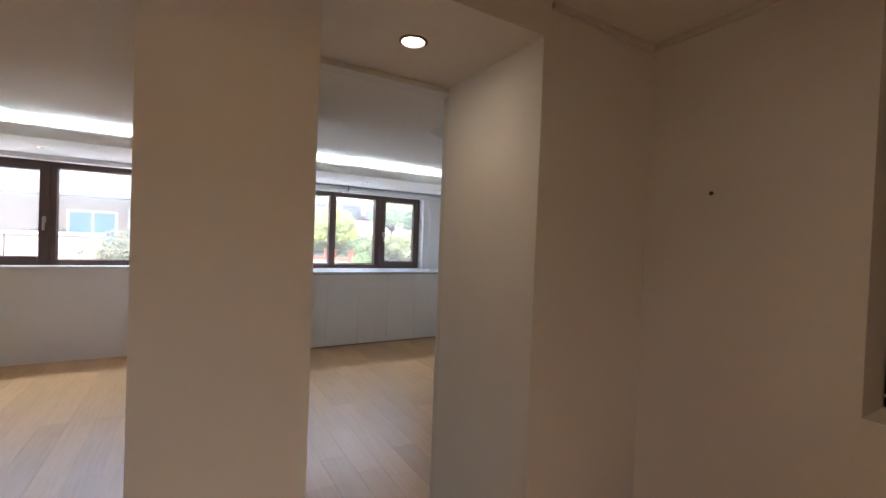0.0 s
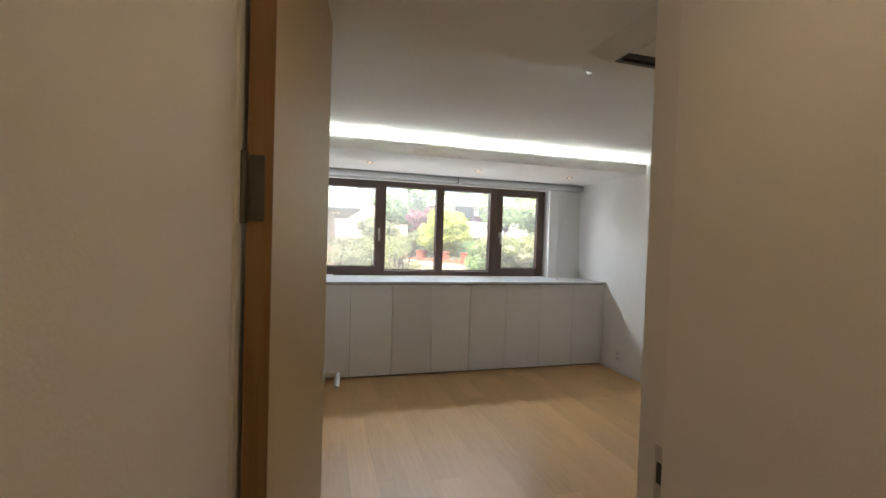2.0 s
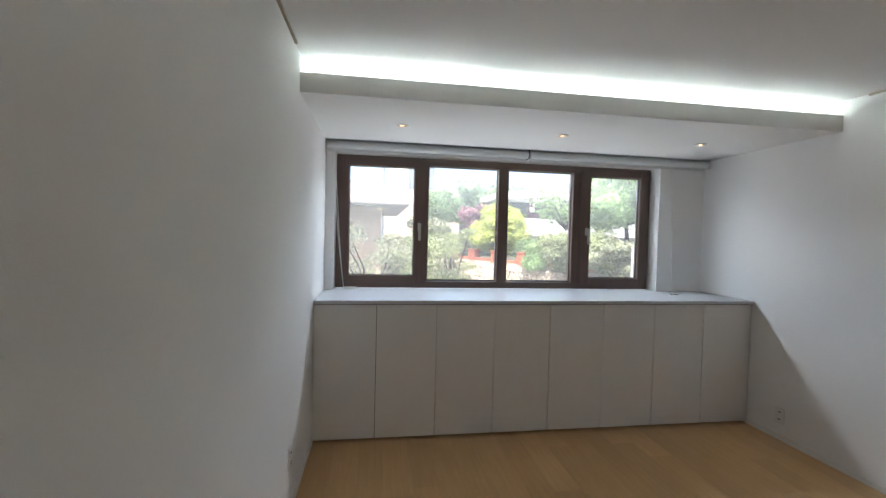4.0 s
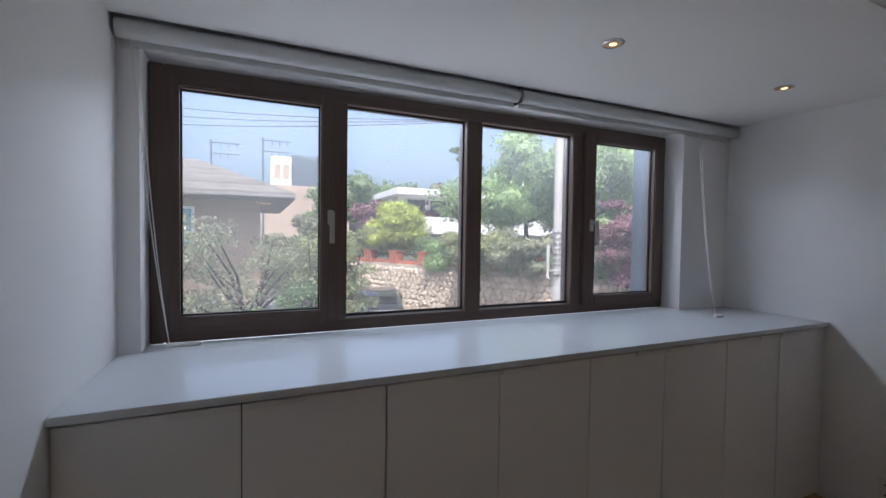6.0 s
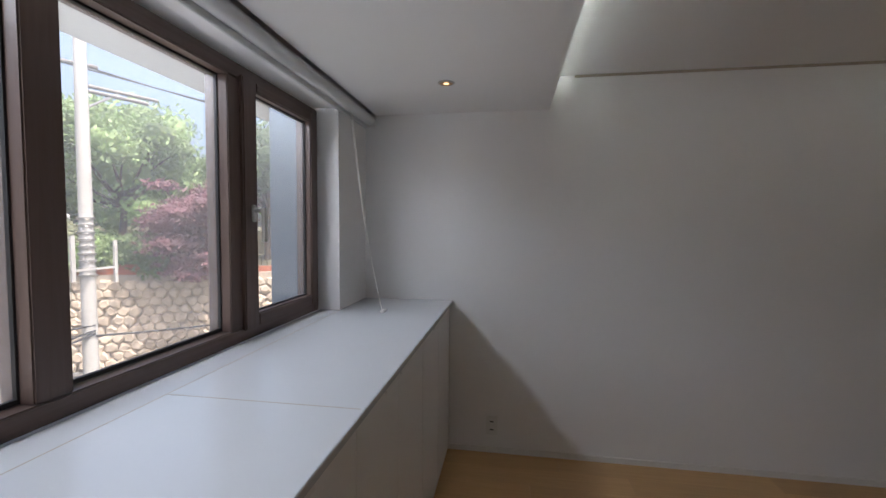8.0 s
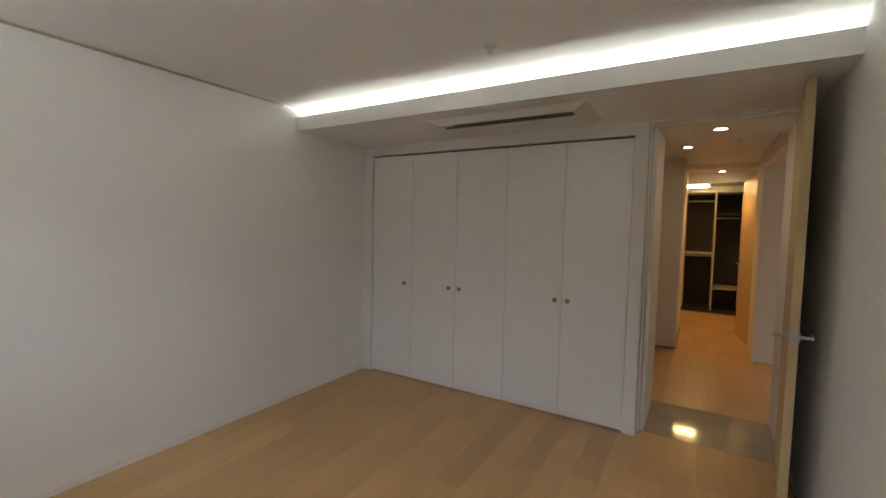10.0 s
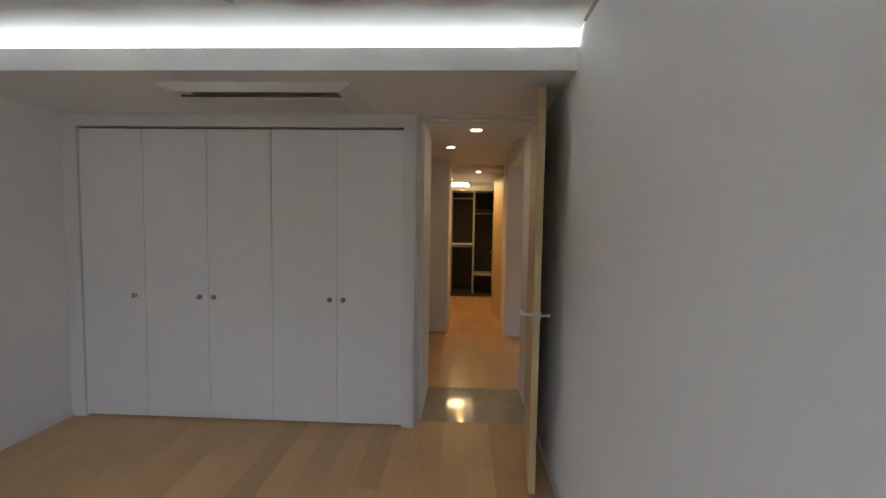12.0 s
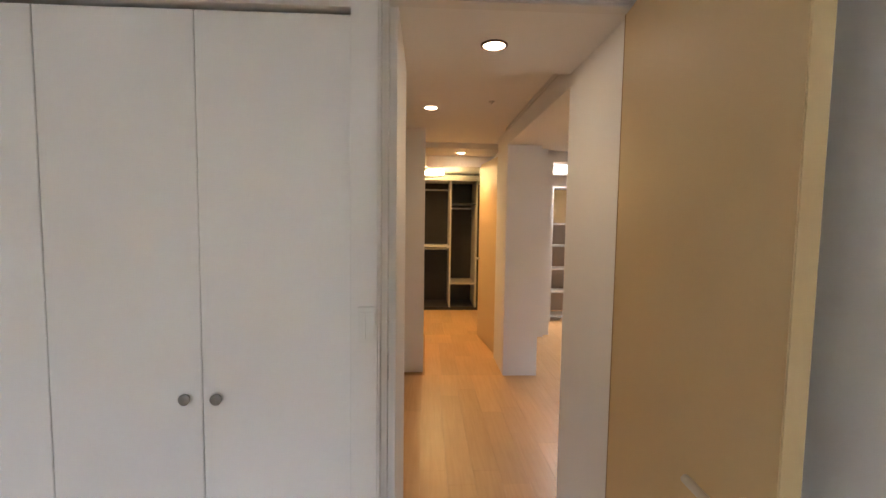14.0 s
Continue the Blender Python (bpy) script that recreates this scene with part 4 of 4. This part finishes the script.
# pines in front of the shingled house
for k, (azi, dist, z, w, h, mat, lab) in enumerate(((-1.5, 10.5, 0.5, 1.9, 1.9, LEAF_PINE, "gnarled grey-green garden pine with layered pads"), (6.5, 10.2, 0.2, 1.5, 2.3, LEAF_OLIVE, "gnarled grey-green garden pine with layered pads"),
        (3.5, 8.8, -0.3, 1.0, 1.2, LEAF_GREEN, "low dark green garden pine"), (11.5, 13.5, 0.4, 1.3, 2.4, LEAF_OLIVE, "pale olive garden pine"), (-11, 11.5, 0.3, 1.6, 2.0, LEAF_PINE, "gnarled grey-green garden pine with layered pads"), (-20, 13, 0.6, 1.5, 2.0, LEAF_PINE, "garden pine before the neighbouring house"), (-6, 8.0, -0.9, 1.2, 0.8, LEAF_OLIVE, "low olive garden shrub"))):
    c = polar(EYE, azi, dist, z)
    tree(lab, "tree", (c[0] + 0.2, c[1], ZR), cloud_clumps(c, w, h, 19, 50 + k), 0.046, 7000, mat, 60 + k, 0.1, 0.35, core=False)
# far trees on the slope
for k, (azi, dist, z, r, mat) in enumerate(((14, 34, 4.0, 3.0, LEAF_GREEN), (20, 36, 3.7, 2.6, LEAF_GREEN), (22.5, 30, 3.6, 1.9, LEAF_RED), (14.5, 25, 2.4, 1.3, LEAF_RED), (9, 30, 3.2, 1.9, LEAF_GREEN), (7, 24, 1.6, 1.4, LEAF_PINE), (-4, 45, 4, 3, LEAF_GREEN), (33, 33, 3.4, 2.4, LEAF_FRESH), (52, 28, 3.2, 2.6, LEAF_GREEN), (66, 22, 2.5, 2.8, LEAF_GREEN), (75, 20, 2.2, 3, LEAF_PINE))):
    c = polar(EYE, azi, dist, z)
    tree("leafy tree on the far slope", "tree", (c[0], c[1], 0.1), ball_clumps(c, r, 12, 80 + k, 0.75, 0.42, 0.8), 0.16, 2600, mat, 90 + k, 0.15)


# ---- buildings ----
def gable_house(name, label, x0, x1, y0, y1, z0, ze, zr, wall_mat, windows, eave=0.6, ridge_x=None):
    h = thing(name, label, "house", ((x0 + x1) / 2, y0, z0))
    part("wall", boxes((x0, x1, y0, y1, z0, ze)), wall_mat, h)
    rx = (x0 + x1) / 2 if ridge_x is None else ridge_x
    ym = (y0 + y1) / 2
    bm = bmesh.new()
    lo = [(x0 - eave, y0 - eave), (x1 + eave, y0 - eave), (x1 + eave, y1 + eave), (x0 - eave, y1 + eave)]
    b = [bm.verts.new((x, y, ze)) for x, y in lo]
    u = [bm.verts.new((x, y, ze + 0.14)) for x, y in lo]
    r0, r1 = bm.verts.new((rx - 0.8, ym, zr)), bm.verts.new((rx + 0.2, ym, zr))
    for i in range(4):
        bm.faces.new((b[i], b[(i + 1) % 4], u[(i + 1) % 4], u[i]))
    bm.faces.new(b[::-1])
    bm.faces.new((u[0], u[1], r1, r0))
    bm.faces.new((u[1], u[2], r1))
    bm.faces.new((u[2], u[3], r0, r1))
    bm.faces.new((u[3], u[0], r0))
    bmesh.ops.recalc_face_normals(bm, faces=bm.faces[:])
    roof = part("roof", bm, SHINGLE, h, "weathered grey shingle hip roof")
    # shingle courses on the front slope
    n = 22
    for i in range(n):
        f = i / n
        xa, xb = (x0 - eave) * (1 - f) + (rx - 0.8) * f, (x1 + eave) * (1 - f) + (rx + 0.2) * f
        y, z = (y0 - eave) * (1 - f) + ym * f, (ze + 0.14) * (1 - f) + zr * f
        part("shingle_course", boxes((xa, xb, y - 0.03, y + 0.12, z + 0.005, z + 0.05)), SHINGLE, roof)
    part("gutter", boxes((x0 - eave, x1 + eave, y0 - eave - 0.08, y0 - eave, ze + 0.02, ze + 0.13), bevel=0.02), SHINGLE, h)
    for wx0, wx1, wz0, wz1, mat in windows:
        w = part("window", boxes((wx0 - 0.07, wx1 + 0.07, y0 - 0.05, y0 - 0.005, wz0 - 0.07, wz0), (wx0 - 0.07, wx1 + 0.07, y0 - 0.05, y0 - 0.005, wz1, wz1 + 0.07),
                                 (wx0 - 0.07, wx0, y0 - 0.05, y0 - 0.005, wz0, wz1), (wx1, wx1 + 0.07, y0 - 0.05, y0 - 0.005, wz0, wz1), ((wx0 + wx1) / 2 - 0.03, (wx0 + wx1) / 2 + 0.03, y0 - 0.05, y0 - 0.005, wz0, wz1)), RENDER_WHITE, h)
        part("pane", boxes((wx0, wx1, y0 - 0.03, y0 - 0.012, wz0, wz1)), mat, w)
    return h


gable_house("house", "beige house with a weathered grey shingle roof", -5.0, 0.55, 15.0, 22.0, ZR, 2.35, 3.85, RENDER_BEIGE, [(-1.9, -1.1, 1.0, 2.05, BLUEPANE), (-3.4, -2.3, 1.0, 1.9, BLUEPANE)], 0.85, -1.6)
gable_house("house", "pale cream house with blue-curtained windows", -12.5, -6.4, 18.5, 25, ZR, 3.1, 4.6, RENDER_WHITE, [(-8.6, -7.4, 0.9, 2.3, BLUEPANE), (-11.0, -9.8, 0.9, 2.3, DARKPANE)], 0.6)
gw = thing("garden_wall", "pale garden wall before the cream house", "wall", (-6, 14.0, ZR))
for i in range(7):
    part("panel", boxes((-9.8 + i * 1.05, -8.78 + i * 1.05, 14.0, 14.2, ZR, 1.2), bevel=0.01), RENDER_BEIGE, gw)
part("coping", boxes((-9.85, -2.4, 13.96, 14.24, 1.2, 1.28)), RENDER_WHITE, gw)

wh = thing("white_villa", "long white modern villa behind the garden", "house", polar(EYE, 27, 30, 1.2))
vx, vy, _ = polar(EYE, 27, 30, 0)
part("wall", boxes((vx - 5, vx + 7, vy, vy + 8, 1.2, 4.5)), RENDER_WHITE, wh)
part("balcony", boxes((vx - 5.5, vx + 7.2, vy - 1.6, vy, 1.6, 2.7)), RENDER_WHITE, wh)
part("roof", boxes((vx - 5.6, vx + 7.4, vy - 1.7, vy + 8.2, 4.1, 4.5)), RENDER_WHITE, wh)
for i in range(6):
    part("window", boxes((vx - 4.6 + i * 1.9, vx - 3.1 + i * 1.9, vy - 0.04, vy - 0.01, 2.75, 3.9)), DARKPANE, wh)
fb = thing("far_building", "white and grey flat-roofed block on the skyline", "building", polar(EYE, 3.6, 62, ZR))
fx, fy, _ = polar(EYE, 3.6, 62, 0)
part("wall", boxes((fx - 2.2, fx + 0.4, fy, fy + 5, ZR, 12.1)), RENDER_WHITE, fb)
part("wing", boxes((fx + 0.4, fx + 4.5, fy + 0.5, fy + 5.5, ZR, 12.5)), RENDER_GREY, fb, "grey plant-room wing")
part("podium", boxes((fx - 6, fx + 8, fy - 2, fy, ZR, 8.0)), RENDER_BEIGE, fb)
for i in range(2):
    part("window", boxes((fx - 1.8 + i * 1.1, fx - 1.0 + i * 1.1, fy - 0.05, fy - 0.01, 9.0, 11.0)), RENDER_BEIGE, fb)

# ---- utility poles, cables, car ----
PX, PY, _ = polar(EYE, 40.6, 10.4, 0)
up = thing("utility_pole", "tall pale concrete utility pole with crossarms and cables clips", "pole", (PX, PY, ZR))
bm = bmesh.new()
rod(bm, (PX, PY, ZR), (PX, PY, 4.75), 0.125, 0.095, 16)
part("shaft", bm, CONCRETE, up, smooth=True)
cross = Vector((math.cos(radians(-40)), math.sin(radians(-40)), 0))
P = Vector((PX, PY, 0))
for k, (z, a, b) in enumerate(((4.3, -1.55, 0.25), (3.95, -0.1, 1.15), (3.86, -0.1, 1.0))):
    bm = bmesh.new()
    rod(bm, P + cross * a + Vector((0, 0, z)), P + cross * b + Vector((0, 0, z - 0.08 * (k > 0))), 0.035)
    part("crossarm", bm, DARKSTEEL, up)
bm = bmesh.new()
rod(bm, P + Vector((0, 0, 3.5)), P + cross * 0.55 + Vector((0, 0, 3.9)), 0.022)
part("brace", bm, STEEL, up)
for k, o in enumerate((-1.5, -1.15, -0.8)):
    q = P + cross * o + Vector((0, 0, 4.33))
    bm = bmesh.new()
    lathe(bm, [(0.02, 0), (0.06, 0.02), (0.035, 0.05), (0.06, 0.08), (0.03, 0.12), (0.01, 0.13)], q, n=10)
    part("insulator", bm, WIRE, up, smooth=True)
for k in range(9):
    bm = bmesh.new()
    zz = 0.5 + k * 0.13
    lathe(bm, [(0.128, 0), (0.14, 0.01), (0.14, 0.03), (0.126, 0.04)], (PX, PY, zz), n=14)
    part("clamp_band", bm, STEEL, up, smooth=True)
part("cable_bracket", boxes((PX - 0.45, PX - 0.38, PY - 0.2, PY - 0.16, 0.45, 1.25), (PX + 0.36, PX + 0.42, PY - 0.2, PY - 0.16, 0.35, 1.15), (PX - 0.45, PX + 0.42, PY - 0.19, PY - 0.165, 0.62, 0.66)), CONCRETE, up, "grey steel cable bracket")


def cable(a, b, sag, r=0.012, label="thin black cable strung between poles"):
    pts = [Vector(a).lerp(Vector(b), i / 16) - Vector((0, 0, sag * 4 * (i / 16) * (1 - i / 16))) for i in range(17)]
    bm = bmesh.new()
    path_tube(bm, pts, r, 5)
    return tagged(part("overhead_cable", bm, WIRE), label, "cable", group="overhead cables")


for k, o in enumerate((-1.5, -1.15, -0.8)):
    cable(P + cross * o + Vector((0, 0, 4.42)), polar(EYE, -14, 25 + k * 0.6, 7.7 - 0.35 * k), 0.25, 0.013)
    cable(P + cross * o + Vector((0, 0, 4.42)), (24, 2 + k, 5.0), 0.5, 0.013)
for z, azi, dist, ze in ((-0.5, 4, 9.5, -1.35), (-0.56, 6, 9.2, -1.5), (-0.4, 2, 12.0, -0.55)):
    cable(P + Vector((0, -0.12, z)), polar(EYE, azi, dist, ze), 0.12, 0.02, "thick black low-hung cable")
lump = thing("cable_splice", "dark cable splice box hanging on the cables", "splice box", P + Vector((-0.9, 0.25, -0.62)))
part("case", boxes((PX - 1.05, PX - 0.75, PY + 0.2, PY + 0.3, -0.68, -0.56), bevel=0.03), WIRE, lump)
cable(P + Vector((0, -0.12, -0.6)), (18, 4, 0.2), 0.5, 0.02, "thick black low-hung cable")
for azi, dist, zt in ((-5.1, 40, 9.3), (0.6, 38, 9.5)):
    q = Vector(polar(EYE, azi, dist, 0))
    fp = thing("utility_pole", "distant utility pole with crossarms and insulators", "pole", (q.x, q.y, ZR))
    bm = bmesh.new()
    rod(bm, (q.x, q.y, ZR), (q.x, q.y, zt), 0.11, 0.07, 10)
    part("shaft", bm, RENDER_GREY, fp)
    for z in (zt - 0.3, zt - 1.2):
        part("crossarm", boxes((q.x - 0.2, q.x + 2.2, q.y - 0.04, q.y + 0.04, z, z + 0.07)), RENDER_GREY, fp)
        for k in range(3):
            bm = bmesh.new()
            rod(bm, (q.x + 0.7 + k * 0.6, q.y, z - 0.3), (q.x + 0.7 + k * 0.6, q.y, z), 0.06, 0.03, 8)
            part("insulator", bm, RENDER_GREY, fp)

car = thing("car", "dark grey saloon car parked by the stone wall", "car", (0, 0, 0))
outline = [(-2.3, 0.35), (-2.35, 0.7), (-2.2, 0.95), (-1.55, 1.02), (-0.95, 1.40), (0.35, 1.44), (1.15, 1.0), (2.1, 0.86), (2.32, 0.6), (2.3, 0.32)]
bm = bmesh.new()
rows = []
for y, inset in ((-0.88, 0.06), (-0.80, 0.0), (0.80, 0.0), (0.88, 0.06)):
    rows.append([bm.verts.new((x * (1 - inset * 0.3), y * (1 - 0.16 * max(0, z - 0.95) / 0.45), z - (inset if z > 0.5 else -inset))) for x, z in outline])
for a, b in zip(rows, rows[1:]):
    for i in range(len(outline)):
        j = (i + 1) % len(outline)
        bm.faces.new((a[i], a[j], b[j], b[i]))
bm.faces.new(rows[0])
bm.faces.new(rows[-1])
bmesh.ops.recalc_face_normals(bm, faces=bm.faces[:])
body = new("body", mesh_of("body", bm, CARPAINT, True))
body.parent = car
for nm, dims, mat in (("rear_window", (-1.52, -1.0, -0.62, 0.62, 1.06, 1.30), DARKGLASS), ("side_window", (-0.9, 0.7, -0.875, -0.80, 1.04, 1.30), DARKGLASS), ("side_window", (-0.9, 0.7, 0.80, 0.875, 1.04, 1.30), DARKGLASS),
                      ("tail_lamp", (-2.34, -2.2, -0.8, -0.45, 0.76, 0.88), TAIL), ("tail_lamp", (-2.34, -2.2, 0.45, 0.8, 0.76, 0.88), TAIL), ("bumper", (-2.4, -2.28, -0.82, 0.82, 0.36, 0.6), CARPAINT)):
    ob = new(nm, mesh_of(nm, boxes(dims, bevel=0.02), mat))
    ob.parent = car
for x in (-1.4, 1.4):
    for y in (-0.80, 0.80):
        bm = bmesh.new()
        lathe(bm, [(0.2, -0.1), (0.32, -0.1), (0.335, 0), (0.32, 0.1), (0.2, 0.1)], (x, y, 0.33), n=20, axis="y")
        w = new("wheel", mesh_of("wheel", bm, TYRE, True))
        w.parent = car
        bm = bmesh.new()
        lathe(bm, [(0.2, -0.105), (0.06, -0.09), (0.06, 0.09), (0.2, 0.105)], (x, y, 0.33), n=14, axis="y")
        rim = new("rim", mesh_of("rim", bm, STEEL))
        rim.parent = w
cp = polar(EYE, 15.4, 16.4, ZR)
car.matrix_basis = pose(cp[0], cp[1], ZR, 0, 0, 77)

# ---- floor planks ----
pr = random.Random(9)


def plank_run(x0, x1, y0, y1, width, lengths):
    out = []
    n = max(1, round((x1 - x0) / width))
    w = (x1 - x0) / n
    for i in range(n):
        y = y0
        first = True
        while y < y1 - 1e-4:
            ln = pr.choice(lengths) * (pr.uniform(0.3, 1.0) if first else 1.0)
            e = min(y1, y + ln)
            if y1 - e < 0.15:
                e = y1
            out.append((x0 + i * w, x0 + (i + 1) * w, y, e))
            y, first = e, False
    return out


def plank_mesh(bm, x0, x1, y0, y1):
    g, b, z = 0.0002, 0.0006, 0.0
    lo = [bm.verts.new(p) for p in ((x0 + g, y0 + g, -0.012), (x1 - g, y0 + g, -0.012), (x1 - g, y1 - g, -0.012), (x0 + g, y1 - g, -0.012))]
    md = [bm.verts.new(p) for p in ((x0 + g, y0 + g, -0.0012), (x1 - g, y0 + g, -0.0012), (x1 - g, y1 - g, -0.0012), (x0 + g, y1 - g, -0.0012))]
    hi = [bm.verts.new(p) for p in ((x0 + b, y0 + b, z), (x1 - b, y0 + b, z), (x1 - b, y1 - b, z), (x0 + b, y1 - b, z))]
    for i in range(4):
        j = (i + 1) % 4
        bm.faces.new((lo[i], lo[j], md[j], md[i]))
        bm.faces.new((md[i], md[j], hi[j], hi[i]))
    bm.faces.new(hi)


runs = plank_run(0.0, E_X, -0.118, 3.6, 0.16, (1.2, 1.5, 0.9)) + plank_run(-0.36, 1.5, -2.62, -0.773, 0.155, (1.2, 0.9)) + plank_run(-0.12, 0.70, -4.05, -2.62, 0.155, (1.2, 0.9))
for i, (x0, x1, y0, y1) in enumerate(runs[:300]):
    bm = bmesh.new()
    plank_mesh(bm, x0 - (x0 + x1) / 2, x1 - (x0 + x1) / 2, y0 - (y0 + y1) / 2, y1 - (y0 + y1) / 2)
    ob = new("plank", mesh_of("plank", bm, FLOOR))
    ob.location = ((x0 + x1) / 2, (y0 + y1) / 2, 0)
    ob.parent = floor
bm = bmesh.new()
for r in plank_run(-7.2, -0.36, -6.9, 3.97, 0.16, (1.2, 1.5)) + plank_run(-0.8, 1.7, -6.6, -4.05, 0.16, (1.2,)):
    plank_mesh(bm, *r)
sp_ = part("planks", bm, FLOOR, floor)
sp_["kind"] = "stuff"
slab = part("stone_slab", boxes((0.0, 0.42, -0.772, -0.119, -0.012, 0.001), bevel=0.001), STONE_FLOOR, floor)
part("stone_slab", boxes((0.421, 0.808, -0.772, -0.119, -0.012, 0.001), bevel=0.001), STONE_FLOOR, floor)

for u, z in near:
    ob = new("stone", rng.choice(variants))
    ob.parent, ob.matrix_parent_inverse = rw, Matrix.Translation(-A)
    ob.matrix_basis = stone_pose(u, z)
